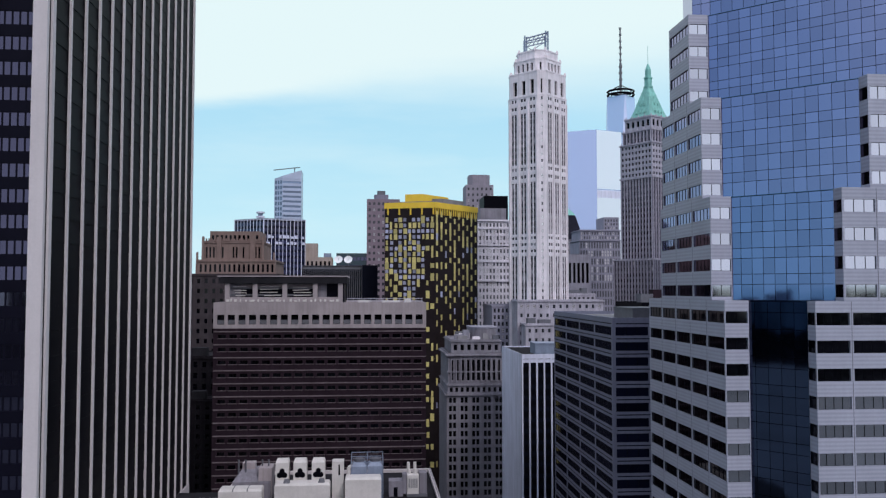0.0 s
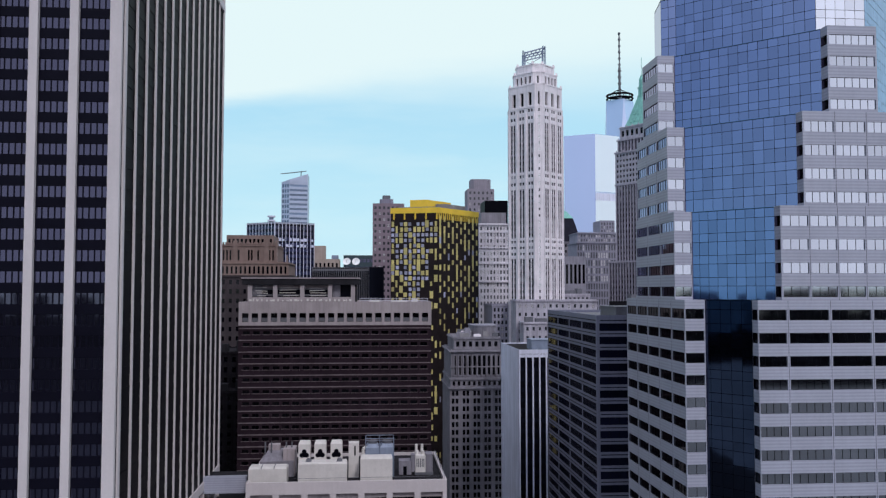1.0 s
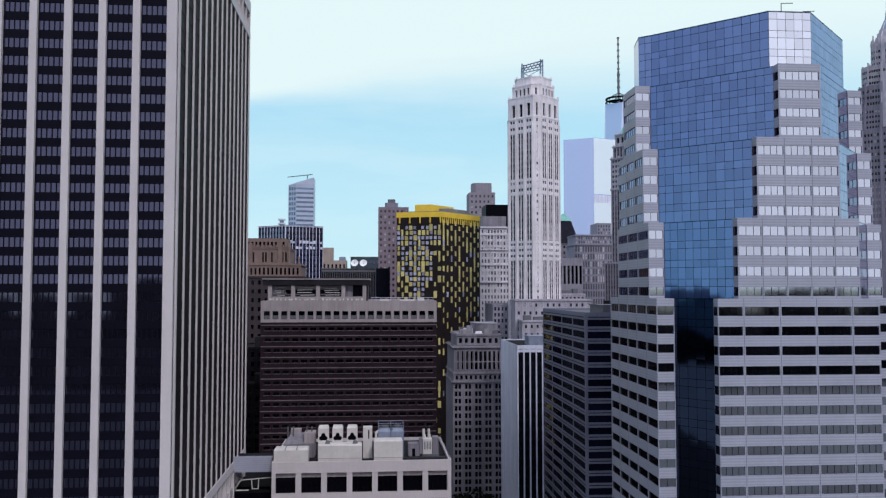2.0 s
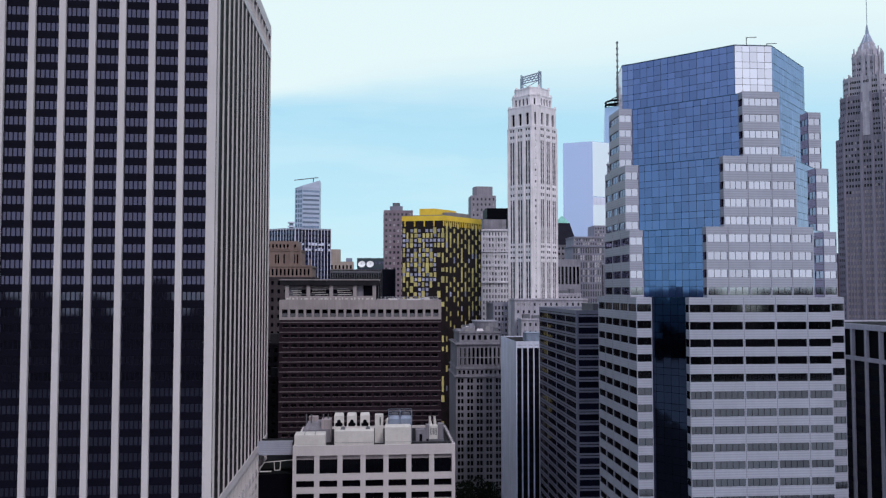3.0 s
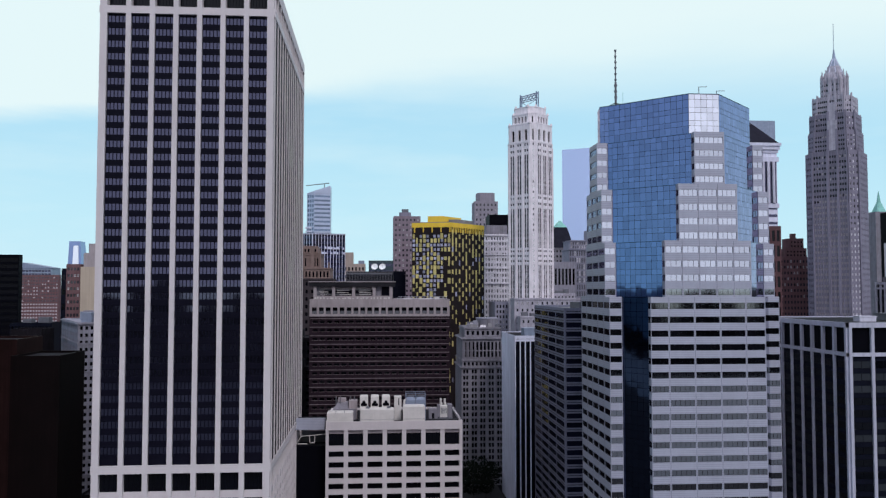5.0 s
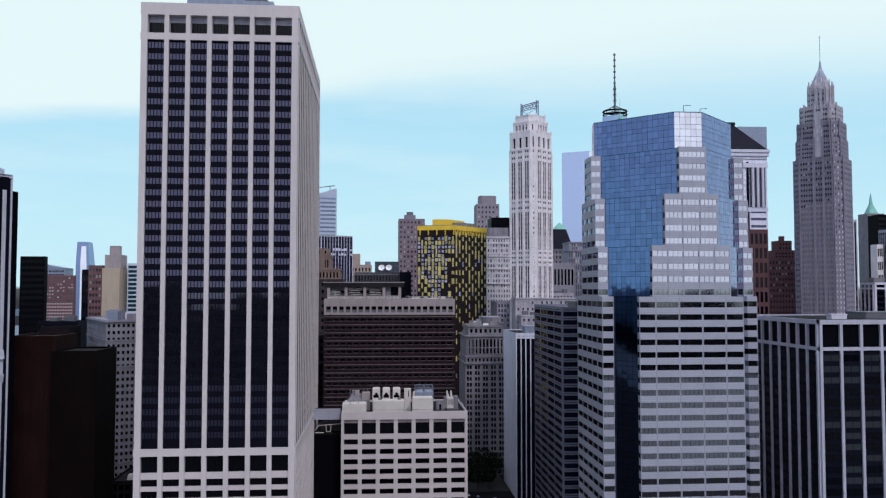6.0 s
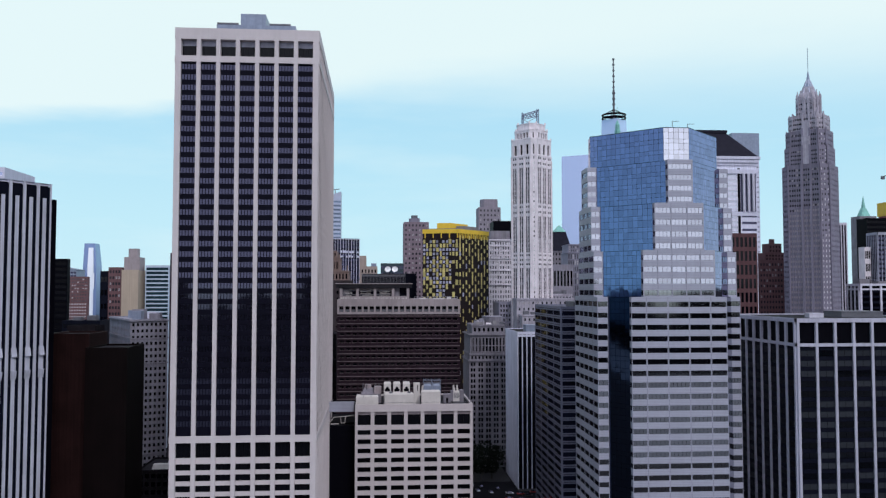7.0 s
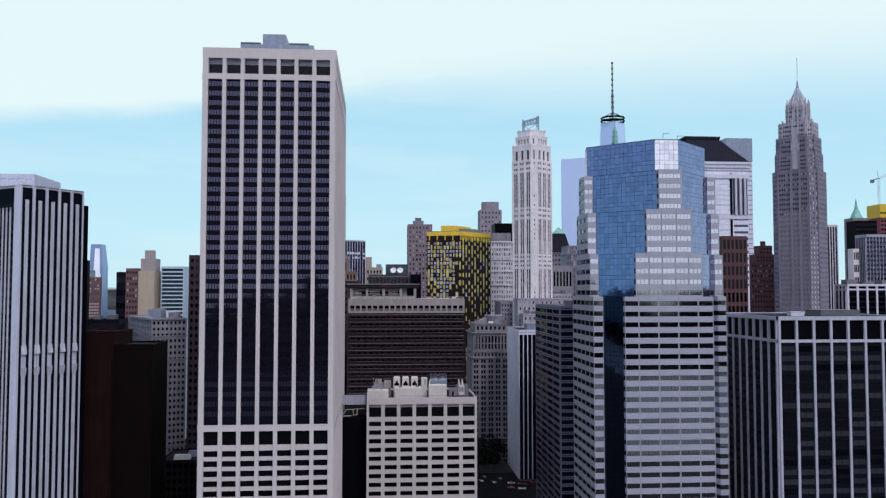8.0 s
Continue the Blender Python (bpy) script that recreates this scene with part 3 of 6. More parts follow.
# ---- its low wing with the plant on the roof ----
def low_wing():
    x0, x1, y0, y1, top = -36.7, 17.9, 206.0, 246.0, 61.9
    w = thing("office_wing", "low pale office block with a deep square window grid", "building", -9, 226)
    front, side = Face((x0, y0), (x1, y0)), Face((x1, y0), (x1, y1))
    m = Mesh()
    plain(m, rect(x0, x1, y0, y1), 0, top, skip=(0, 1))
    for fc, n, objects in ((front, 7, True), (side, 5, False)):
        cols = spread(fc.L, n, 6.0, 0.3)
        rows = [(52.4, 58.6)] + [(50.3 - 4.24 * (i + 1) + 1.9, 50.3 - 4.24 * i) for i in range(10)]
        lattice(m, fc, 0, top, cols, rows, 1.3)
        windows(w, fc, cols, rows, 1.3, (G_BLACK, BLACK), 4, 1, 100 if objects else 30)
    part("wall", m, PRECAST, w)
    for a0, a1 in spread(front.L, 7, 6.0, 0.3):
        s = Mesh()
        front.bar(s, a0 + 0.02, a1 - 0.02, -1.25, -1.1, 57.1, 58.58)
        part("blind", s, TAUPE, w, "half-lowered grey blind")
    roof(w, rect(x0, x1, y0, y1), top, ROOF_DARK, PRECAST, 0.9, 0.8)
    return w


low_wing()


# ---- the stepped granite and blue glass tower ----
def stepped_tower():
    t = thing("office_tower", "stepped granite office tower with blue mirror glass corners", "skyscraper", 88, 152)
    top, yf, xl, xr, fl = 177.6, 124.0, 58.2, 116.9, 4.43
    yg = yf + 2.3

    def glass_level(poly, z0, z1, shown, bright_edges=()):
        """One storey stack of the glass core, with its panels and the ledge on top."""
        m = Mesh()
        m.prism(inset(poly, 0.12), z0, z1 - 0.02)
        part("core_wall", m, BLACK, t)
        m = Mesh()
        m.prism(inset(poly, -0.02), z1 - 0.10, z1)
        part("ledge", m, G_BLUE_DARK, t)
        k = len(poly)
        for i in range(k):
            fc = Face(poly[i], poly[(i + 1) % k])
            if i not in shown:
                m = Mesh()
                m.quad(fc.P(0, 0, z0), fc.P(fc.L, 0, z0), fc.P(fc.L, 0, z1 - 0.3), fc.P(0, 0, z1 - 0.3))
                part("glass_wall", m, G_BLUE if z0 > 0 else G_BLUE_DARK, t)
                continue
            n = max(1, round(fc.L / 2.0))
            step, rows, z = fc.L / n, [], z1 - 0.16
            ns = round((z - z0) / fl)
            h = (z - z0) / ns
            for s in range(ns):
                rows += [(z - h * 0.38, z - 0.045), (z - h + 0.045, z - h * 0.38 - 0.09)]
                z -= h
            cols = [(step * j + 0.04, step * (j + 1) - 0.04) for j in range(n)]
            windows(t, fc, cols, rows, 0.0, (G_BLUE_BRIGHT if i in bright_edges else G_BLUE if z0 > 0 else G_BLUE_DARK, BLACK), 1, 1, 165, "glass_panel", 0.0, 0.003)

    crown = [(83.2, 127.6), (93.2, 127.6), (112.5, 147.5), (113.6, 152), (113.6, 166), (97, 184), (79, 184), (61.5, 158), (60.0, 149.6), (62.6, 147.5)]
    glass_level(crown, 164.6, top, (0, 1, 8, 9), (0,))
    roof(t, crown, top + 0.1, ROOF_DARK, BLACK, 0.8)
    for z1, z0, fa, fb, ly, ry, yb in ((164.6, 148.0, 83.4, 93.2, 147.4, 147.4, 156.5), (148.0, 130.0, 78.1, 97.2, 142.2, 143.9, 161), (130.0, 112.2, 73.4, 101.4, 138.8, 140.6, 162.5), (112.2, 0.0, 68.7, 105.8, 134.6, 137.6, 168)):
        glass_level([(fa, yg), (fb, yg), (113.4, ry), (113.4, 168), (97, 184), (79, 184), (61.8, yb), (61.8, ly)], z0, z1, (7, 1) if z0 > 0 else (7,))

    def block(poly, z0, z1, shown, ns, side=None):
        """A granite block with ribbon windows; shown: edge -> columns."""
        m = Mesh()
        plain(m, poly, z0, z1, skip=shown)
        for i, cols in shown.items():
            fc = Face(poly[i], poly[(i + 1) % len(poly)])
            cs = [(a, b) for a, b in cols(fc.L)]
            rows = floors(z0, z1, ns, 0.13, 0.585)
            lattice(m, fc, z0, z1, cs, rows, 0.25)
            for a0, a1 in cs:
                # edge 3 panes: blue and black reflections are painted by choice of glass
                windows(t, fc, [(a0, a1)], rows, 0.25, (side if i == 3 else G_RIBBON, BLACK), max(1, round((a1 - a0) / 1.55)), 1, 60, "ribbon_window", 0.035)
        m.quad(*[(x, y, z1) for x, y in poly])
        part("granite_block", m, GRANITE, t)
        # open vertical joints between the granite bays
        j = Mesh()
        for i, cols in shown.items():
            fc = Face(poly[i], poly[(i + 1) % len(poly)])
            cs = cols(fc.L)
            for (a0, a1), (b0, b1) in zip(cs, cs[1:]):
                fc.bar(j, (a1 + b0) / 2 - 0.05, (a1 + b0) / 2 + 0.05, -0.1, 0.012, z0, z1 - 0.05)
        if j.f:
            part("joint", j, DULL_STEEL, t)

    def split(n, pier=0.5, edge=0.35, left=None):
        def cut(L):
            s = (L - 2 * edge + pier) / n
            c = [(edge + s * j, edge + s * (j + 1) - pier) for j in range(n)]
            if left is not None:
                c[0] = (0.0 if left else c[0][0], c[0][1])
            return c
        return cut

    full = lambda L: [(0.15, L - 0.15)]
    corner_l = lambda L: [(0.9, L)]
    steps = [(164.6, 148.0, 83.4, 93.2, 147.0, 147.0, 157.0), (148.0, 130.0, 78.1, 97.2, 141.8, 143.5, 161.6), (130.0, 112.2, 73.4, 101.4, 138.4, 140.2, 163.0)]
    for z1, z0, fa, fb, ly, ry, yb in steps:
        n = max(1, round((fb - fa) / 8))
        block([(fa, yf), (fb, yf), (fb, yg + 0.2), (fa, yg + 0.2)], z0, z1, {0: split(n + (n > 1), 0.45), 3: full, 1: full}, 4, G_BLACK)
        block([(xl, ly), (xl + 3.7, ly), (xl + 3.7, yb), (xl, yb)], z0, z1, {0: full, 3: split(3 if z0 < 140 else 1)}, 4, G_SIDE)
        block([(xr - 3.7, ry), (xr, ry), (xr, yb), (xr - 3.7, yb)], z0, z1, {0: full}, 4)
    z1, z0, n = 112.2, 0.0, 26
    cols4 = lambda L: [(0.0, 5.6), (6.1, 13.9), (14.4, 22.2), (22.7, 30.5), (31.0, L - 0.1)]
    block([(68.7, yf), (105.8, yf), (105.8, yg + 0.2), (68.7, yg + 0.2)], z0, z1, {0: cols4, 3: full, 1: full}, n, G_BLACK)
    block([(xl, 133.2), (xl + 4.1, 133.2), (xl + 4.1, 170.5), (xl, 170.5)], z0, z1, {0: full, 3: split(5, 0.45)}, n, G_BLACK)
    block([(xr - 4.2, 137.2), (xr, 137.2), (xr, 170.5), (xr - 4.2, 170.5)], z0, z1, {0: full}, n)
    m = Mesh()
    for x, y in ((88, 131), (96, 136)):
        m.beam((x, y, top - 1), (x, y, top + 3.2), 0.12)
        m.beam((x, y, top + 3.1), (x + 2.6, y - 0.4, top + 3.1), 0.1)
    part("davit", m, DULL_STEEL, t)
    return t


stepped_tower()


# ---- the black tower with white piers ----
def black_pier_tower(name, label, poly, top, crown, n, pier, glassy, pier_mat, shown, z0=0.0, band=1.2, deep=0.7, open_top=True):
    cx, cy = sum(p[0] for p in poly) / len(poly), sum(p[1] for p in poly) / len(poly)
    t = thing(name, label, "building", cx, cy)
    m = Mesh()
    m.prism(inset(poly, 0.4), z0, top - 0.5)
    part("core_wall", m, BLACK, t)
    for i in range(len(poly)):
        fc = Face(poly[i], poly[(i + 1) % len(poly)])
        num = n.get(i, 0)
        if not num:
            m = Mesh()
            fc.bar(m, 0, fc.L, -0.3, 0, z0, top)
            part("wall", m, FLANK, t)
            continue
        step = (fc.L - pier) / num
        for j in range(num + 1):
            p = Mesh()
            fc.bar(p, j * step, j * step + pier, -0.3, deep, z0, top)
            part("pier", p, pier_mat, t)
        for j in range(num):
            a0, a1 = j * step + pier, (j + 1) * step
            rows = floors(z0, crown - band, max(1, round((crown - band - z0) / 3.9)), 0.02, 0.62)
            g2 = Mesh()
            fc.bar(g2, a0, a1, -0.3, 0.05, z0, crown - band)
            part("spandrel_strip", g2, NAVY, t)
            # side panes turn matt black, so their darker look is put into the material
            windows(t, fc, [(a0 + 0.02, a1 - 0.02)], rows, -0.06, (glassy if i in shown or not shown else G_MATTE, BLACK), 2, 1, 22 if i in shown else 0)
        m = Mesh()
        fc.bar(m, 0, fc.L, 0.0, deep - 0.05, crown - band, crown)
        if open_top:
            fc.bar(m, 0, fc.L, -0.3, deep + 0.05, top - 1.6, top)
        part("band", m, pier_mat, t)
    roof(t, poly, top, ROOF, pier_mat, 0.9)
    return t


G_OFFICE = glass("curtained_office_glass", (0.004, 0.005, 0.008), ior=1.33, each=0.4, blind=((0.024, 0.027, 0.033), 0.45))
black_pier_tower("office_building", "black glass office building with white piers and deep crown openings", rect(133.6, 194, 125.5, 190), 104.0, 94.4, {0: 8, 3: 9}, 1.0, G_OFFICE, GREY_PIER, (0,))
black_pier_tower("office_building", "narrow office slab with a blank white flank and white piers", rect(54.7, 74, 300, 345), 90.6, 88.8, {0: 7}, 0.55, G_MATTE, PALE_FLANK, (0,), open_top=True)


def white_rib_tower():
    """White ribs in two planes over black strips, with a notched plant storey half way."""
    r0, u0, v0 = Vector((-167.0, 186.0)), Vector((0.59, 0.81)).normalized(), Vector((-0.81, 0.59)).normalized()
    c0 = r0 - u0 * 30.4
    c1, c2 = r0 + v0 * 44, c0 + v0 * 44
    top = 160.4
    t = thing("office_tower", "white-ribbed black office tower with a notched middle storey", "skyscraper", c0.x, c0.y)
    m = Mesh()
    m.prism(inset([tuple(c0), tuple(r0), tuple(c1), tuple(c2)], 0.6), 0, top - 1.2)
    part("core_wall", m, BLACK, t)
    fc, left = Face(c0, r0), Face(c2, c0)
    step = fc.L / 5
    m = Mesh()
    fc.bar(m, 0.1, fc.L - 0.1, -0.6, -0.12, 0, top - 1.5)
    part("black_strip", m, NAVY, t)
    for j in range(6):
        a = min(max(j * step, 0.0), fc.L)
        m = Mesh()
        fc.bar(m, max(a - 0.62, 0.0), min(a + 0.62, fc.L), -0.6, 0.35, 0, top)
        part("pier", m, RIB, t)
    for j in range(5):
        a = (j + 0.5) * step
        for z0, z1 in ((0, 78.0), (91.0, top - 6.3)):
            m = Mesh()
            fc.bar(m, a - 0.82, a + 0.82, -0.6, 0.05, z0, z1)
            part("rib", m, RIB, t)
        for z0, z1, d0, d1 in ((78.0, 81.5, 0.1, 0.9), (87.3, 91.0, 0.9, 0.1)):
            lo = [fc.P(a + s, d, 0)[:2] for s, d in ((-1.1, d0), (1.1, d0), (1.1, -0.6), (-1.1, -0.6))]
            hi = [fc.P(a + s, d, 0)[:2] for s, d in ((-1.1, d1), (1.1, d1), (1.1, -0.6), (-1.1, -0.6))]
            m = Mesh()
            m.prism(lo, z0, z1, top=hi)
            part("notch_cap", m, RIB, t)
        m = Mesh()
        fc.bar(m, a - 1.1, a + 1.1, -0.6, -0.04, 81.5, 87.3)
        part("notch", m, RIB, t)
    m = Mesh()
    left.bar(m, left.L - 4.2, left.L, -0.6, 0.3, 0, top)
    part("corner_pier", m, PALE_FLANK, t)
    for j in range(14):
        m = Mesh()
        a = j * (left.L - 5) / 14
        left.bar(m, a, a + 0.2, -0.6, 0.15, 0, top - 9.5)
        part("mullion", m, RIB, t)
    rows = floors(4, top - 10, 38, 0.1, 0.6)
    m = Mesh()
    left.bar(m, 0.0, left.L - 4.3, -0.6, 0.1, top - 9.5, top - 7.8)
    part("dark_coping", m, NAVY, t)
    windows(t, left, [(0.4 + j * (left.L - 5) / 14, (j + 1) * (left.L - 5) / 14) for j in range(14)], rows, 0.5, (G_NAVY, BLACK), 1, 1, 120)
    m = Mesh()
    d = r0 + u0 * 2.6
    m.prism([tuple(r0), tuple(d), tuple(d + v0 * 30), tuple(r0 + v0 * 30)], 0, top - 6.5)
    part("side_strip", m, BLACK, t)
    roof(t, [tuple(c0), tuple(r0), tuple(c1), tuple(c2)], top, ROOF_DARK, PALE_FLANK, 1.0)
    return t


white_rib_tower()
b = building("office_building", "pale flat-topped office building behind a ribbed tower", rect(-262, -219.5, 262, 300), 178.5, PALE_FLANK, G_PALE, {0: (9, 40, 3.2, 0.35, 0.7, 2, 1)}, limit=0)


# ---- brown brick block ----
def brown_block():
    x0, x1, y0, y1, top = -48.0, 17.7, 263.0, 312.0, 110.0
    b = thing("office_block", "brown brick office block with small windows and taupe top storey", "building", -15, 287)
    fc, side = Face((x0, y0), (x1, y0)), Face((x1, y0), (x1, y1))
    m = Mesh()
    lattice(m, fc, 102.0, top, spread(fc.L, 20, 2.2, 0.6), [(103.2, 106.2)], 0.8)
    plain(m, rect(x0, x1, y0, y1), 102.0, top, skip=(0,))
    part("top_wall", m, TAUPE, b)
    windows(b, fc, spread(fc.L, 20, 2.2, 0.6), [(103.2, 106.2)], 0.8, (G_BLACK, BLACK))
    for a0, a1 in spread(fc.L, 20, 2.2, 0.6):
        s = Mesh()
        fc.bar(s, a0 + 0.1, a1 - 0.1, -0.72, -0.6, 103.3, 104.6)
        part("window_panel", s, DULL_STEEL, b)
    m = Mesh()
    n = 24
    cols, rows = spread(fc.L, 19, 2.35, 1.0), floors(6, 101.6, n, 0.30, 0.62)
    lattice(m, fc, 0, 102, cols, rows, 0.5)
    cs, rs2 = spread(side.L, 14, 2.2, 1.0), floors(6, 101.6, n, 0.30, 0.62)
    lattice(m, side, 0, 102, cs, rs2, 0.5)
    plain(m, rect(x0, x1, y0, y1), 0, 102, skip=(0, 1))
    part("wall", m, BROWN_BRICK, b)
    windows(b, fc, cols, rows, 0.5, (G_BLACK, BLACK), 2, 1, 270)
    windows(b, side, cs, rs2, 0.5, (G_BLACK, BLACK), 1, 1, 0)
    for z0, z1 in rows:
        s = Mesh()
        fc.bar(s, 0.2, fc.L - 0.2, 0.0, 0.22, z1 + 0.75, z1 + 1.1)
        part("sill_course", s, BROWN_SILL, b)
    s = Mesh()
    for z0, z1 in rows:
        for a0, a1 in cols:
            fc.bar(s, a0 - 0.25, a1 + 0.25, 0.0, 0.12, z0 - 0.02, z0 + 0.14)
    part("sill_rest", s, BROWN_SILL, b, kind="stuff")
    roof(b, rect(x0, x1, y0, y1), top, ROOF, TAUPE, 1.0)
    # open-framed penthouse
    m = Mesh()
    m.box(-51 + 3.2, -8.6, 283, 306, top - 1, top + 6.4)
    part("penthouse_wall", m, DARK_SPANDREL, b)
    m = Mesh()
    m.box(-49.5, -7.6, 279.5, 308, top + 6.0, top + 8.2)
    part("penthouse_roof", m, ROOF_DARK, b, "dark overhanging penthouse roof")
    for x in (-47.5, -38.5, -28.8, -18.8, -10.5):
        m = Mesh()
        m.box(x, x + 1.5, 280, 281.4, top - 1, top + 6.0)
        part("penthouse_post", m, TAUPE, b)
    for z in (2.0, 4.2):
        m = Mesh()
        m.box(-46, -19, 281.6, 281.9, top + z, top + z + 0.5)
        part("rail", m, DULL_STEEL, b)
    m = Mesh()
    m.box(-46.5, -17, 282.5, 282.9, top + 4.6, top + 5.8)
    part("penthouse_fascia", m, TAUPE, b)
    m = Mesh()
    m.box(-47.5, -9.0, 280.2, 281.2, top - 1, top + 1.5)
    part("penthouse_sill", m, TAUPE, b)
    m = Mesh()
    m.box(-46.0, -42.6, 282.0, 282.6, top + 1.5, top + 5.9)
    m.box(-17.2, -14.4, 282.0, 282.6, top + 1.5, top + 5.9)
    part("penthouse_panel", m, GREYSTONE, b)
    m = Mesh()
    m.box(-49.8, -7.3, 279.2, 308.3, top + 8.2, top + 8.6)
    part("penthouse_coping", m, TAUPE, b)
    rp = random.Random(17)
    for xa, xb in ((-45.5, -39.5), (-36.6, -29.4), (-26.8, -19.4)):
        for q in range(4):
            m = Mesh()
            z = top + 2.0 + q * 0.95 + rp.uniform(-0.15, 0.15)
            x = xa + rp.uniform(0, 1.6)
            m.beam((x, 281.3, z), (xb - rp.uniform(0, 1.6), 281.3, z + rp.uniform(-0.2, 0.2)), 0.13)
            part("pipe", m, PLANT, b, "pale pipe")
    m = Mesh()
    for q in range(26):
        x, w = -47 + q * 1.45 + rp.uniform(-0.4, 0.4), rp.uniform(0.3, 1.0)
        m.box(x, x + w, 279.6, 280.0, top, top + rp.uniform(0.4, 1.1))
    part("roof_clutter", m, PLANT, b, kind="stuff")
    return b


brown_block()


# ---- black and yellow chequered tower ----
def chequered_tower():
    poly = [(8.0, 461), (35.0, 452.5), (62.3, 482), (34, 498)]
    top = 158.6
    t = thing("apartment_tower", "apartment tower of black brick scattered with yellow and grey window panels", "apartment tower", 34, 474)
    m = Mesh()
    m.prism(poly, 0, top)
    part("wall", m, DARK_BRICK, t)
    rc = random.Random(11)
    for i, nc in ((0, 11), (1, 10)):
        fc = Face(poly[i], poly[i + 1])
        step, fl = fc.L / nc, 3.15
        rest = {PANEL_YELLOW: Mesh(), GREY_PANEL: Mesh()}
        made = 0
        for r in range(44):
            z = top - 1.6 - fl * (r + 1)
            for c in range(nc):
                k, odd = rc.random(), (r + c) % 2
                if i == 0:
                    reach = 21 if 4 <= c <= 6 else 13 - abs(c - 5) * 0.5 if c < nc - 2 else 5
                    gold = 0.62 if odd else 0.12
                    mat = None if r == 0 else PANEL_YELLOW if k < gold * (1.0 if r < 15 else 0.75) else GREY_PANEL if r < reach and k < 0.95 else None
                    w, h = step * (0.66 if mat is GREY_PANEL else rc.choice((0.45, 0.6, 0.8))), fl * (0.62 if mat is GREY_PANEL else rc.choice((0.8, 0.95, 1.3)))
                else:
                    gold = 0.95 if odd else 0.13
                    mat = PANEL_YELLOW if k < gold * (1 - r / 60 if r < 26 else 0.13) else GREY_PANEL if k > 0.96 else None
                    w, h = step * rc.choice((0.36, 0.42)) * (1.0 if r < 16 else 0.8), fl * rc.choice((0.9, 1.0, 1.25))
                a = step * (c + 0.5) + (rc.uniform(-0.12, 0.12) * step if i == 0 and 0 < c < nc - 1 else 0)
                if mat is None:
                    continue
                if made < 150:
                    hang("facade_panel", panel_mesh(w, h, mat), fc, a, 0.02, z + fl * 0.5, t)
                    made += 1
                else:
                    fc.bar(rest[mat], a - w / 2, a + w / 2, 0.0, 0.1, z + fl * 0.5 - h / 2, z + fl * 0.5 + h / 2)
        for mat, mm in rest.items():
            if mm.f:
                part("facade_rest", mm, mat, t, kind="stuff")
        for c in range(nc * 2):
            if i == 1 or c % 5 == 1:
                hang("crown_tab", panel_mesh(0.9, 4.0, YELLOW), fc, fc.L * (c + 0.5) / nc / 2, 0.05, top - 1.6, t)
    m = Mesh()
    m.prism(inset(poly, -0.15), top, top + 3.2)
    part("crown_band", m, YELLOW, t, "bright yellow roof band")
    m = Mesh()
    m.prism([(p[0] - 3.0, p[1]) for p in inset(poly, 9)], top + 3.2, top + 8.6)
    part("roof_house", m, YELLOW, t, "bright yellow rooftop plant house")
    m = Mesh()
    m.prism(inset(poly, 2.5), top + 3.2, top + 3.9)
    m.prism([(x + 9.0, y) for x, y in inset(poly, 11)], top + 3.9, top + 6.4)
    part("roof", m, ROOF, t)
    return t


PANEL = {}


def panel_mesh(w, h, mat):
    key = (round(w, 2), round(h, 2), mat.name)
    if key not in PANEL:
        m = Mesh()
        m.box(-w / 2, w / 2, -0.1, 0.0, -h / 2, h / 2)
        PANEL[key] = m.data("facade_panel", mat)
    return PANEL[key]


chequered_tower()


# ---- pale limestone tower with chamfered corners ----
def chamfered(cx, cy, half, cut, turn):
    """A square with cut corners, turned."""
    out = []
    for sx, sy in ((-1, -1), (1, -1), (1, 1), (-1, 1)):
        a, b = (sx * half, sy * (half - cut)), (sx * (half - cut), sy * half)
        out += [a, b] if sx * sy > 0 else [b, a]
    c, s = math.cos(turn), math.sin(turn)
    return [(cx + x * c - y * s, cy + x * s + y * c) for x, y in out]


PALE_STONE_B = material("hazy_lilac_stone", (0.27, 0.255, 0.315), 0.9, vary=0.1, size=6, streak=0.1)


# darker, greyer limestone for the blocks round the tower's foot
PODIUM_STONE = material("grey_podium_limestone", (0.37, 0.345, 0.395), 0.9, vary=0.18, size=5, streak=0.2)


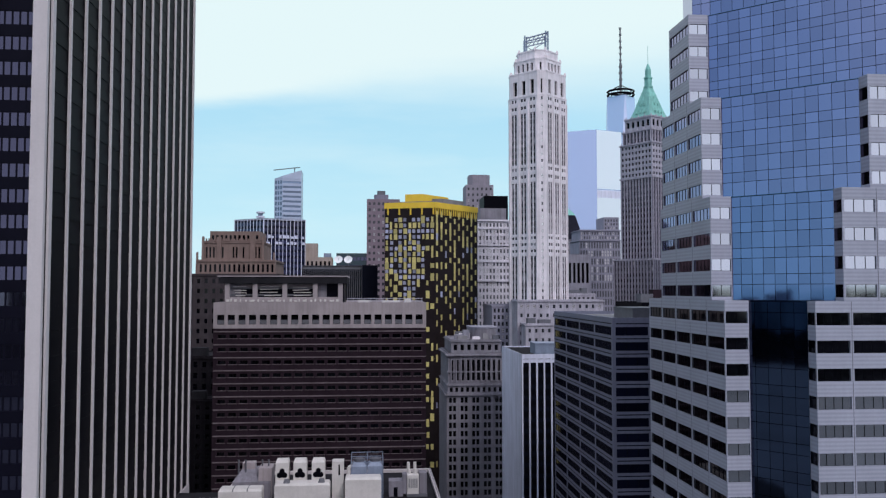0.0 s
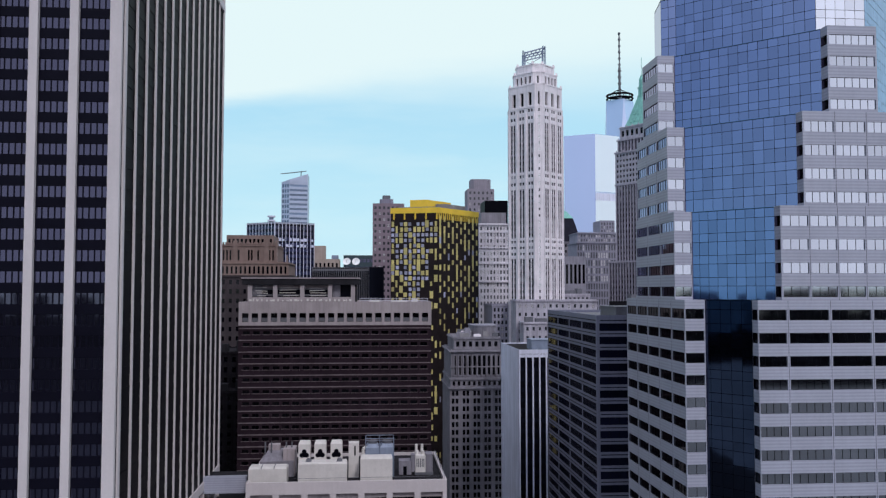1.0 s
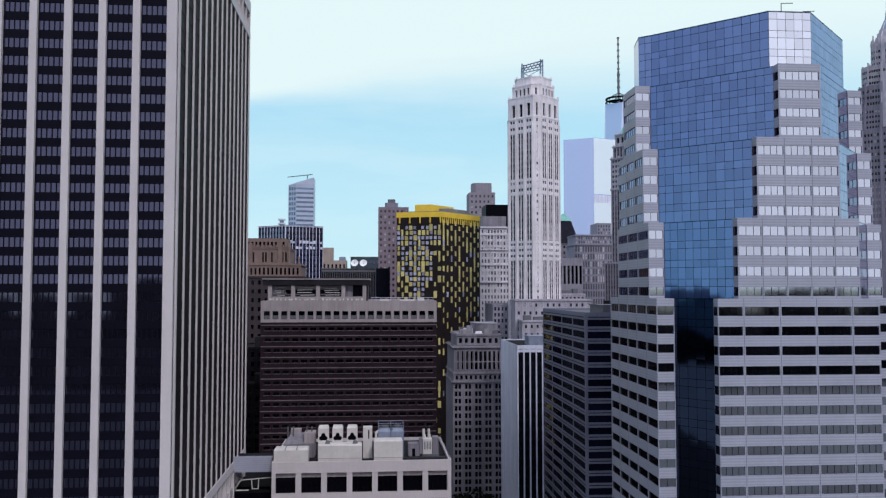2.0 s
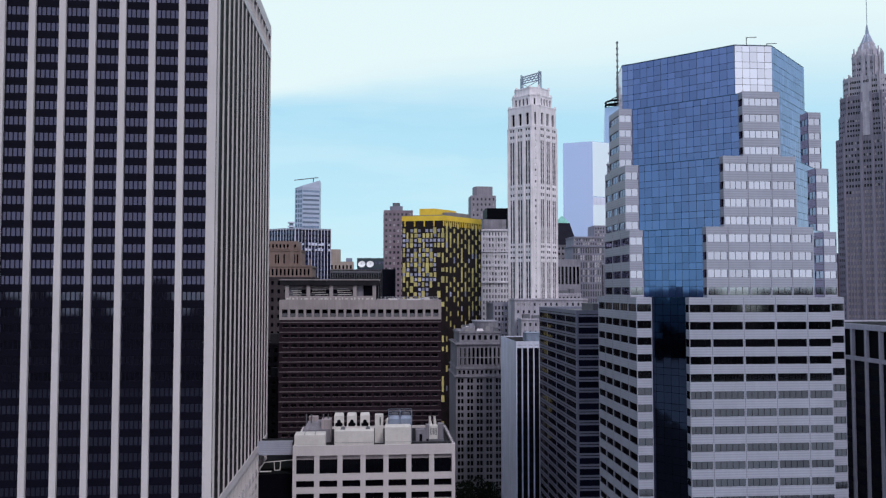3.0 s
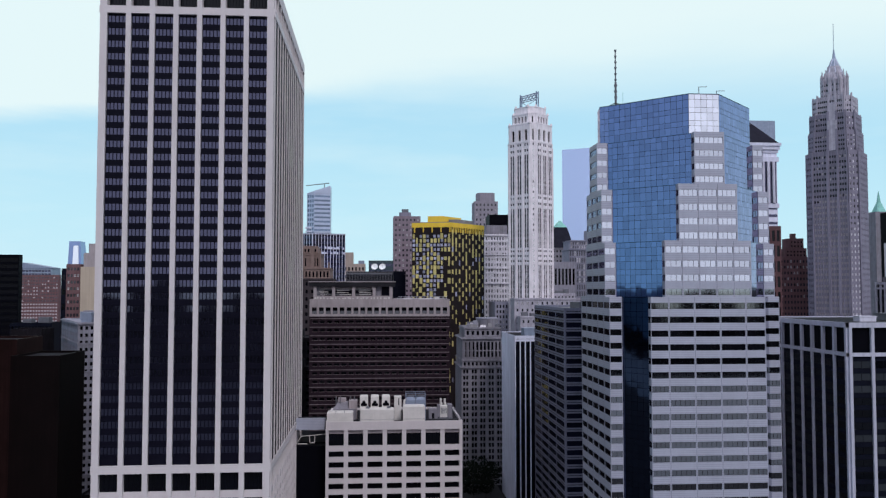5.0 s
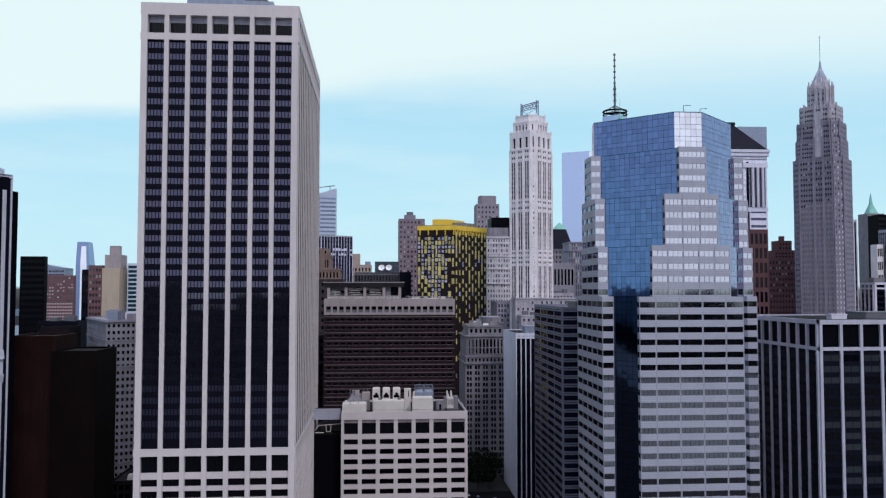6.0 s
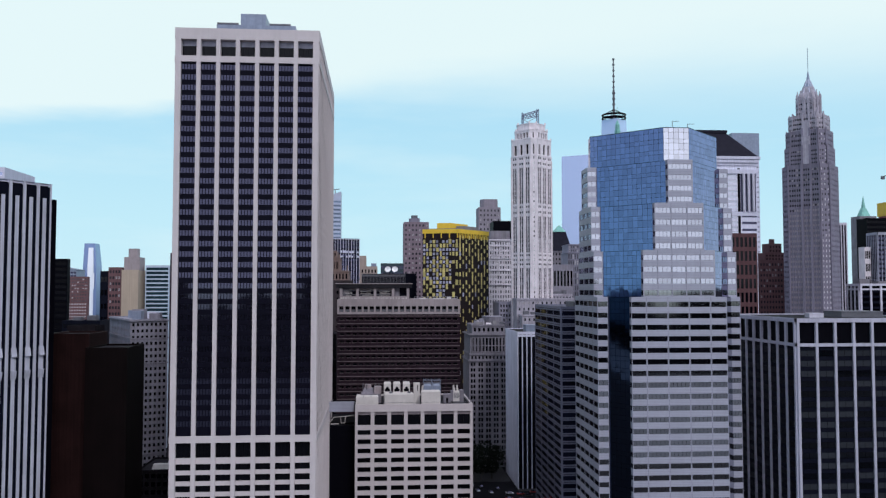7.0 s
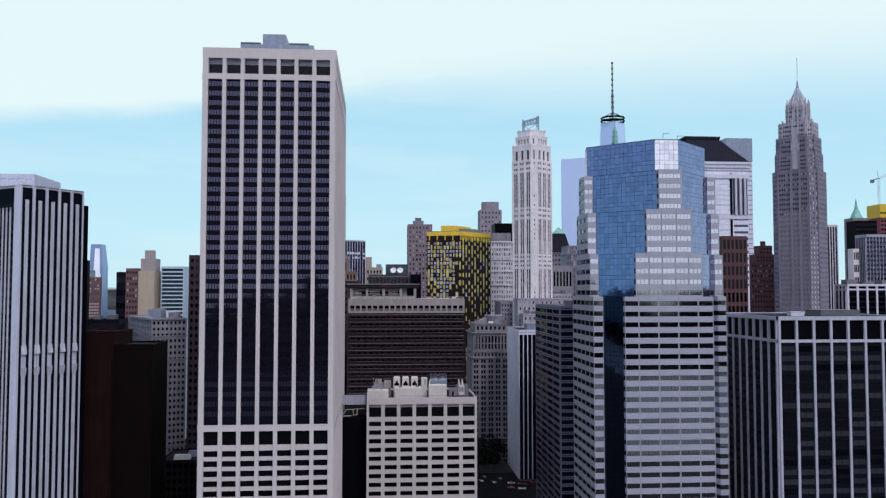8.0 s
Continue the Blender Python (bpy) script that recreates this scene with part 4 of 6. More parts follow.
def limestone_tower():
    cx, cy, turn = 88.0, 432.0, radians(42)
    t = thing("office_tower", "slender pale limestone tower with chamfered corners and tall window rows", "skyscraper", cx, cy)
    tiers = [(60.0, 214.0, 12.4, 3.4, 43), (214.0, 226.5, 12.0, 3.2, 2), (226.5, 233.5, 10.6, 4.2, 1), (233.5, 238.3, 9.4, 4.0, 1)]
    for k, (z0, z1, half, cut, ns) in enumerate(tiers):
        m = Mesh()
        poly = chamfered(cx, cy, half, cut, turn)
        seen = (1, 7, 0) if k < 3 else ()
        plain(m, poly, z0, z1, skip=seen)
        for i in seen:
            fc = Face(poly[i], poly[(i + 1) % 8])
            narrow = fc.L < 7
            if k == 0:
                cols = [(fc.L / 2 - 0.45, fc.L / 2 + 0.45)] if narrow else [c for q in range(3) for c in ((fc.L * (q + 0.5) / 3 - 1.65, fc.L * (q + 0.5) / 3 - 0.28), (fc.L * (q + 0.5) / 3 + 0.28, fc.L * (q + 0.5) / 3 + 1.65))]
                zb = [60.0, 98.0, 132.0, 142.0, 170.0, 178.0, 206.0, 214.0]
                for za, zt in zip(zb, zb[1:]):
                    if zt - za > 12 and not narrow:
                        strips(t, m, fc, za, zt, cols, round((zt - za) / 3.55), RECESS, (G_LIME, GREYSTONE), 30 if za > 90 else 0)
                    else:
                        rows = floors(za, zt, max(1, round((zt - za) / 3.55)), 0.3, 0.72)
                        lattice(m, fc, za, zt, cols, rows, 0.4)
                        windows(t, fc, cols, rows, 0.4, (G_BLIND if narrow else G_LIME, GREYSTONE), 1, 2, 12, bar=0.08)
                for q in range(4):
                    if not narrow:
                        p = Mesh()
                        a = fc.L * q / 3
                        fc.bar(p, max(0.1, a - 0.55), min(fc.L - 0.1, a + 0.55), 0.0, 0.5, z0, z1 - 3)
                        part("pilaster", p, LIMESTONE, t)
            else:
                cols = spread(fc.L, 1 if narrow else 3 if k == 1 else 4, 0.9 if narrow else 2.3 if k == 1 else 1.4, 0.6)
                rows = [(z0 + 0.9, z1 - 4.2 + (k > 1) * 2.2)]
                lattice(m, fc, z0, z1, cols, rows, 1.2)
                windows(t, fc, cols, rows, 1.2, (G_BLACK, BLACK))
        m.quad(*[(x, y, z1) for x, y in poly])
        c = Mesh()
        c.prism(inset(poly, -0.16), z1 - 0.5, z1 + 0.2)
        part("cornice", c, LIMESTONE, t)
        part("wall", m, LIMESTONE, t)
    # corner finials, then the open steel frame on the roof
    for z, half, cut in ((226.8, 11.6, 3.1), (233.8, 10.2, 4.0), (238.6, 9.0, 3.8)):
        for x, y in chamfered(cx, cy, half, cut, turn):
            f = Mesh()
            f.prism(rect(x - 0.7, x + 0.7, y - 0.7, y + 0.7), z - 0.4, z + 1.3, top=rect(x - 0.4, x + 0.4, y - 0.4, y + 0.4))
            part("finial", f, LIMESTONE, t)
    for x, y, h in ((-6.2, -3, 9.5), (5.2, -3, 13.0), (-6.2, 4, 9.5), (5.2, 4, 13.0), (-7.2, -3, 10.2), (4.0, -3, 13.2)):
        s = Mesh()
        s.beam((cx + x, cy + y, 237.5), (cx + x, cy + y, 237.5 + h), 0.42)
        part("frame_post", s, STEEL, t)
    for y in (-3, 4):
        s = Mesh()
        s.beam((cx - 6.2, cy + y, 246.4), (cx + 5.2, cy + y, 249.8), 0.4)
        s.beam((cx - 6.2, cy + y, 243.6), (cx + 5.2, cy + y, 246.6), 0.32)
        for q in range(5):
            xa = -6.2 + 2.28 * q
            s.beam((cx + xa, cy + y, 243.6 + 0.6 * q), (cx + xa + 2.28, cy + y, 247.2 + 0.65 * q), 0.22)
        part("frame_truss", s, STEEL, t, "open steel truss on the tower roof")
    s = Mesh()
    s.beam((cx - 6.2, cy - 3, 238.5), (cx + 5.2, cy - 3, 245.5), 0.2)
    s.beam((cx - 6.2, cy + 4, 244.5), (cx + 5.2, cy + 4, 238.5), 0.2)
    part("frame_brace", s, STEEL, t)
    for poly, z1, e in ((rect(92, 119, 434, 470), 112, {0: (11, 30, 1.2, 0.18, 0.78)}), (rect(64, 84, 436, 470), 106, {0: (9, 30, 1.1, 0.18, 0.78)})):
        building("", "", poly, z1, PODIUM_STONE if z1 > 110 else PALE_STONE_B, G_PUNCH, e, parent=t, cornice=0.4, limit=60)
    building("", "", rect(73.6, 117.6, 414, 433), 109, PODIUM_STONE, G_PUNCH, {0: (13, 24, 1.2, 0.3, 0.7)}, parent=t, cornice=0.6, limit=13)
    building("", "", rect(75.5, 115, 402, 414), 97.5, PODIUM_STONE, G_PUNCH, {0: (12, 21, 1.2, 0.3, 0.7)}, parent=t, cornice=0.5, limit=0)
    for x, y, w, h in ((77, 405, 4, 2.2), (83, 407, 6, 1.4), (91, 404, 3, 3.0), (97, 406, 7, 1.8)):
        m = Mesh()
        m.box(x, x + w, y, y + 4, 97.2, 97.8 + h)
        part("roof_house", m, DULL_STEEL, t, "dark roof plant box")
    for x, y, w, h in ((93, 437, 5, 2.4), (99, 441, 4, 3.6), (105, 438, 7, 1.8), (113, 440, 3, 2.8)):
        m = Mesh()
        m.box(x, x + w, y, y + 5, 111, 112 + h)
        part("roof_house", m, DULL_STEEL, t, "dark roof plant box")
    return t


limestone_tower()

PURPLE_GREY = material("lilac_grey_brick", (0.25, 0.22, 0.26), 0.9, vary=0.12, size=6, streak=0.1)
G_STRIP = glass("navy_band_glass", (0.006, 0.007, 0.018), ior=1.35, each=0.35, tint=(0.5, 0.55, 1.0))
PALE_WALL = material("pale_grey_stone", (0.62, 0.58, 0.63), 0.9, vary=0.12, size=5, streak=0.15)

# ---- masonry and office neighbours ----
def pairs(n, w=1.15, gap=0.45):
    """n pairs of narrow windows."""
    def cut(L):
        c = [L * (q + 0.5) / n for q in range(n)]
        return [ab for m_ in c for ab in ((m_ - gap / 2 - w, m_ - gap / 2), (m_ + gap / 2, m_ + gap / 2 + w))]
    return cut


b = building("masonry_building", "grey stone office building with paired windows and a columned attic", rect(33.2, 58.4, 361, 400), 69.4, GREYSTONE, G_BLACK, {0: (pairs(5, 1.25, 0.55), 19, 1.25, 0.16, 0.8)}, cornice=0.8)
building("", "", rect(33.6, 58.2, 361.4, 399.8), 73.5, GREYSTONE, G_BLACK, {0: (10, 1, 1.2, 0.12, 0.8)}, z0=69.4, parent=b, cornice=0.5, depth=0.6)
building("", "", rect(33.9, 58.0, 361.7, 399.6), 86.4, GREYSTONE, G_BLACK, {0: (10, 1, 1.45, 0.1, 0.86)}, z0=73.5, parent=b, cornice=1.1, depth=1.0)
building("", "", rect(35.4, 57.2, 364, 396), 92.2, GREYSTONE, G_BLACK, {0: (7, 1, 1.5, 0.25, 0.78)}, z0=86.4, parent=b, cornice=0.5, depth=0.6)
for i in range(11):
    m = Mesh()
    x = 35.1 + 21.8 * i / 10
    m.prism([(x + 0.42 * math.cos(a * math.pi / 4), 361.45 + 0.42 * math.sin(a * math.pi / 4)) for a in range(8)], 74.2, 84.2)
    part("column", m, GREYSTONE, b)
m = Mesh()
m.box(33.5, 58.3, 361.0, 361.7, 78.2, 78.7)
part("belt_course", m, GREYSTONE, b)
m = Mesh()
bow = [(51.5 + 6.0 * math.cos(a * math.pi / 8), 378 + 6.0 * math.sin(a * math.pi / 8)) for a in range(8, 17)] + [(57.5, 392), (45.5, 392)]
m.prism(bow, 91.8, 96.6)
roof_house = part("roof_house", m, GREYSTONE, b, "bow-fronted grey stone roof house")
m = Mesh()
m.prism(inset(bow, -0.3), 96.6, 97.2)
part("coping", m, OFFWHITE, roof_house)
for x, y, w, h, mt in ((37.5, 370, 3.6, 1.6, OFFWHITE), (41.8, 374, 2.6, 3.4, OFFWHITE), (38.8, 380, 5.0, 2.4, DULL_STEEL), (54.4, 367, 2.4, 1.5, DULL_STEEL)):
    m = Mesh()
    m.box(x, x + w, y, y + 3, 92.0, 92.4 + h)
    part("roof_vent", m, mt, b)

b = building("office_building", "grey office building with dark horizontal window bands", rect(56.6, 100, 192, 254), 107.4, SLATE_GREY, G_STRIP, {3: (4, 30, 14.3, 0.16, 0.72, 4, 1), 0: (5, 30, 7.8, 0.16, 0.72, 3, 1)}, roof_mat=ROOF, depth=0.12, limit=110)
for fc in (Face((56.6, 254), (56.6, 192)), Face((56.6, 192), (100, 192))):
    for q in range(30):
        m = Mesh()
        z = 106.2 * (q + 0.94) / 30
        fc.bar(m, 0.9 if fc.turn == 0 else 0.3, fc.L - (0.3 if fc.turn == 0 else 0.9), -0.02, 0.03, z - 0.12, z + 0.12)
        part("joint_strip", m, NAVY, b)

castle = building("castle_building", "brown brick building with a turreted setback crown", rect(-92, -46, 430, 475), 122, DIM_BRICK, G_BLACK, {0: (12, 24, 1.5, 0.28, 0.74)}, cornice=0.5, limit=96)
def niches(L):
    """Three slim openings near each end, a blank middle."""
    return [(a, a + 0.9) for a in (1.6, 3.4, 5.2, 9.6, 15.0, 16.6, L - 10.5, L - 6.1, L - 4.3, L - 2.5)]


building("", "", rect(-87, -48.0, 432, 472), 129.2, CASTLE, G_BLACK, {0: (16, 1, 1.1, 0.15, 0.8)}, z0=122, cornice=0.5, parent=castle)
building("", "", rect(-85, -54.5, 434, 468), 138.8, CASTLE, G_BLACK, {0: (niches, 1, 0.9, 0.12, 0.78)}, z0=129.2, cornice=0.4, parent=castle, depth=0.9)
building("", "", rect(-82.5, -57, 440, 466), 144.2, CASTLE, G_BLACK, {0: (11, 1, 1.2, 0.2, 0.8)}, z0=138.8, parent=castle)
for i in range(22):
    m = Mesh()
    x = -84.9 + i * 1.4
    m.box(x, x + 0.75, 433.7, 434.5, 138.8, 140.0)
    part("merlon", m, CASTLE, castle)
for x, w, z in ((-78.0, 2.6, 140.8), (-61.2, 2.8, 141.8), (-85.4, 1.4, 141.0), (-55.4, 1.4, 141.0), (-88.2, 1.2, 133.0), (-49.6, 1.2, 133.0)):
    m = Mesh()
    m.prism(rect(x, x + w, 432.9, 434.6), 122, z, top=rect(x + 0.2, x + w - 0.2, 433.2, 434.6))
    part("buttress", m, CASTLE, castle)
RIBBED = [(-90, 565), (-69, 550), (-43, 562), (-48, 602), (-92, 602)]
b = black_pier_tower("office_tower", "dark glass tower ribbed with white mullions and a pale window band", RIBBED, 160.5, 159.8, {0: 9, 1: 11}, 0.36, G_INDIGO, PALE_FLANK, (), deep=0.25, open_top=False, band=0.3)
fc, rb = Face(RIBBED[1], RIBBED[2]), random.Random(8)
# two irregular rows of pale boxes over the window strips
for q in range(22):
    a, z = fc.L * (q % 11 + 0.1) / 11, 143.6 if q < 11 else 147.6
    if rb.random() < 0.75:
        m = Mesh()
        fc.bar(m, a, a + rb.uniform(1.2, 2.2), 0.06, 0.2, z, z + rb.uniform(1.4, 2.2))
        part("lit_window", m, PALE_FLANK, b, "pale window patch")
p = thing("roof_drum", "pale ringed cooling drum on the ribbed tower's roof", "roof plant", -74, 572, 159.5)
for z, r in ((159.5, 2.2), (162.5, 2.6), (165.5, 2.6)):
    m = Mesh()
    m.prism(chamfered(-74, 572, r, r * 0.58, 0), z, z + 1.1)
    part("ring", m, PALE_FLANK, p)
m = Mesh()
m.prism(chamfered(-74, 572, 1.5, 0.8, 0), 159.5, 166)
part("core", m, STEEL, p)
b = building("glass_tower", "pale glass tower under construction with a slanted crown", [(-105.4, 930), (-96, 925), (-76, 930), (-76, 955), (-105, 955)], 236, GLASSY_GREY, G_HAZY, {0: (3, 40, 2.4, 0.2, 0.86), 1: (1, 44, 20.2, 0.3, 0.74, 8, 1)}, limit=44)
m = Mesh()
for (xa, za), (xb, zb), ya, yb in (((-105.4, 236.2), (-96, 239), 930, 925), ((-96, 239), (-76, 246), 925, 930)):
    m.quad((xa, ya, 235.5), (xb, yb, 235.5), (xb, yb, zb), (xa, ya, za))
    m.quad((xa, ya + 25, 235.5), (xa, ya + 25, za), (xb, yb + 25, zb), (xb, yb + 25, 235.5))
m.quad((-76, 930, 235.5), (-76, 955, 235.5), (-76, 955, 246), (-76, 930, 246))
part("slanted_crown", m, GLASSY_GREY, b)
m = Mesh()
m.beam((-84, 935, 235), (-84, 935, 249), 0.5)
m.beam((-107, 935, 246.5), (-78, 935, 250), 0.5)
part("crane_arm", m, DULL_STEEL, b)
building("brick_tower", "grey-brown brick tower with a stepped top", rect(-2.4, 21.2, 600, 630), 179, BLUE_BRICK, G_PUNCH, {0: (7, 40, 1.6, 0.3, 0.75)}, limit=100)
building("brick_tower", "lilac-grey brick tower with a plain top", rect(83.7, 108, 725, 750), 206, PURPLE_GREY, G_PUNCH, {0: (6, 40, 1.6, 0.3, 0.75)}, limit=60)
building("office_building", "black boxy office building", rect(75, 91, 546, 570), 176, BLACK, G_BLACK, {}, limit=0)
b = building("masonry_building", "pale stone building with a corniced classical front", rect(67.5, 88, 520, 540), 158, PALE_WALL, G_SOFT, {0: (9, 38, 1.1, 0.2, 0.78)}, z0=0, cornice=0.9, limit=100)
for z, o in ((152.0, 0.5), (141.5, 0.9), (131.0, 0.5), (119.0, 1.1)):
    m = Mesh()
    m.prism(inset(rect(67.5, 88, 520, 540), -o), z, z + 0.9)
    part("belt_course", m, PALE_WALL, b)
for i in range(10):
    m = Mesh()
    x = 67.6 + 20.2 * i / 9
    m.box(x - 0.3, x + 0.3, 519.4, 520.05, 142.4, 152.0)
    part("pilaster", m, PALE_WALL, b)
m = Mesh()
m.prism(rect(69.5, 86, 523, 538), 157, 165.5)
part("roof_house", m, GREYSTONE, b)
black_pier_tower("louvred_building", "dark louvred mechanical building with dishes on its roof", rect(-39.5, -4.6, 490, 515), 128, 127, {0: 30}, 0.3, G_MATTE, DULL_STEEL, (), deep=0.25, open_top=False)
building("office_block", "plain dark steel-clad block beside the louvres", rect(-4.5, 4.5, 489, 515), 128.2, NAVY, G_BLACK, {}, limit=0)
b = building("glass_tower", "pale blue glass box tower with one face whitened as sky sheen", [(244.5, 1030), (280, 1010), (316, 1024), (296, 1060), (255, 1060)], 313, G_PALE, G_SKY_SHEEN, {}, limit=0)
# right face brightened by colour, with the grey band between
fc = Face((280, 1010), (316, 1024))
for z0, z1, mt in ((0, 228, G_SKY_SHEEN), (228, 238, FLANK), (239, 312.5, G_SKY_SHEEN)):
    m = Mesh()
    fc.bar(m, 0.1, fc.L - 0.1, -0.2, 0.15, z0, z1)
    part("bright_face", m, mt, b)
b = building("office_building", "lilac-grey stone building with a long colonnade", rect(163, 196, 640, 670), 153, PALE_STONE_B, G_SOFT, {0: (15, 24, 1.2, 0.12, 0.85)}, z0=0, limit=75, cornice=0.8)
building("", "", rect(164, 196, 641, 669), 161, PALE_STONE_B, G_SOFT, {0: (15, 2, 1.0, 0.15, 0.8)}, z0=153, parent=b, cornice=0.6)
building("", "", rect(183.4, 195.6, 643, 665), 171, PALE_STONE_B, G_SOFT, {0: (5, 3, 1.1, 0.2, 0.8)}, z0=161, parent=b)
building("masonry_building", "grey columned stone building", rect(131, 150, 560, 580), 138, OFFWHITE, G_BLACK, {0: (6, 6, 1.8, 0.2, 0.8)}, limit=60)
CLASSICAL = [(-165.5, 300.0), (-147.0, 309.0), (-178.5, 373.8), (-197.0, 364.8)]
b = building("masonry_building", "pale stone building with rows of small windows and belt courses", CLASSICAL, 98.2, OFFWHITE, G_BLACK, {0: (8, 27, 1.25, 0.28, 0.76), 3: (24, 27, 1.25, 0.28, 0.76)}, cornice=0.7, limit=70, rim=1.4)
for z in (87.0, 73.0, 22.0):
    m = Mesh()
    m.prism(inset(CLASSICAL, -0.35), z, z + 0.8)
    part("belt_course", m, OFFWHITE, b)
for x, y, w, h, mt in ((-168, 312, 5, 4.6, STEEL), (-160, 318, 6, 3.0, OFFWHITE), (-172, 326, 7, 5.2, OFFWHITE), (-164, 330, 5, 3.6, PALE_FLANK), (-180, 345, 8, 4.2, STEEL), (-170, 345, 6, 2.8, PALE_FLANK)):
    m = Mesh()
    m.prism(rect(x, x + w, y, y + 6), 96.8, 98.2 + h)
    part("roof_house", m, mt, b)
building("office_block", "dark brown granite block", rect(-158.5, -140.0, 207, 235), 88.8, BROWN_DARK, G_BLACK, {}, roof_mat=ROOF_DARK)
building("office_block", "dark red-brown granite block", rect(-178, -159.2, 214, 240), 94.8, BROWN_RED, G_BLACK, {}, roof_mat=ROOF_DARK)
building("apartment_building", "tan stucco building beside a brown brick one", rect(-211.2, -199.5, 435, 455), 129.5, TAN, G_BLACK, {}, limit=0)
building("office_building", "blue-green banded office building", rect(-196.5, -179.5, 443, 463), 133, TEAL_BAND, G_TEAL, {0: (1, 44, 15.8, 0.2, 0.86, 10, 1)})
building("brick_tower", "red-brown brick building with small windows", rect(-144.6, -132, 302, 325), 136, PURPLE_BRICK, G_BLACK, {0: (4, 30, 1.5, 0.3, 0.75)}, limit=60)
b = thing("glass_tower", "far pale blue glass tower with a tapering top", "skyscraper", -623, 1620)
m = Mesh()
m.prism(rect(-637, -609, 1600, 1635), 0, 165, top=rect(-637, -610, 1600, 1635))
m.prism(rect(-637, -610, 1600, 1635), 165, 212, top=rect(-635.5, -614, 1602, 1630))
part("glass_wall", m, G_FAR, b)
# pale reflections on the glass, added as thin white slabs
m = Mesh()
m.prism(rect(-627, -615, 1597, 1599.8), 40, 165)
m.prism(rect(-627, -615, 1597, 1599.8), 165, 203, top=rect(-626, -617, 1599.2, 1601.8))
m.prism(rect(-621, -613, 1596.6, 1596.9), 118, 150)
part("bright_bay", m, G_SKY_SHEEN, b)
building("office_building", "red granite building with deep vertical openings", rect(197.0, 214.5, 330, 350), 151, RED_STONE, G_BLACK, {0: (6, 17, 1.7, 0.15, 0.85)}, limit=102)
b = building("brick_tower", "red brick setback building", rect(258, 279, 420, 440), 137, RED_BRICK, G_PUNCH, {0: (9, 34, 1.2, 0.3, 0.75)}, limit=63)
building("", "", rect(264, 279, 423, 438), 143, RED_BRICK, G_BLACK, {0: (6, 2, 1.2, 0.3, 0.75)}, z0=137, parent=b)
building("", "", rect(268, 278, 425, 436), 150, RED_BRICK, G_BLACK, {0: (4, 2, 1.1, 0.3, 0.75)}, z0=143, parent=b)
m = Mesh()
m.box(271, 274, 428, 431, 149, 153.5)
part("roof_tank", m, RED_BRICK, b)
black_pier_tower("office_tower", "slim white tower with narrow vertical stripes", rect(417.5, 432, 600, 612), 181, 180, {0: 5, 3: 5}, 1.0, G_BLACK, WHITE_PIER, ())
black_pier_tower("office_building", "low black building with bold white piers", rect(318, 372, 390, 406), 119.5, 116, {0: 7, 3: 3}, 1.4, G_BLACK, WHITE_PIER, ())
black_pier_tower("office_building", "dark glass office building with fine mullions", rect(388.5, 436, 480, 495), 163, 162, {0: 16, 3: 6}, 0.4, G_DARK, GRANITE, ())
b = building("office_tower", "tall pale lilac office tower with a plain grey top", rect(300, 325.5, 560, 590), 260, PALE_FLANK, G_SOFT, {0: (12, 56, 1.75, 0.35, 0.55)}, limit=0)
m = Mesh()
m.box(299.7, 325.8, 559.6, 590.3, 238, 260.3)
part("plain_top", m, STEEL, b, "plain grey metal top")
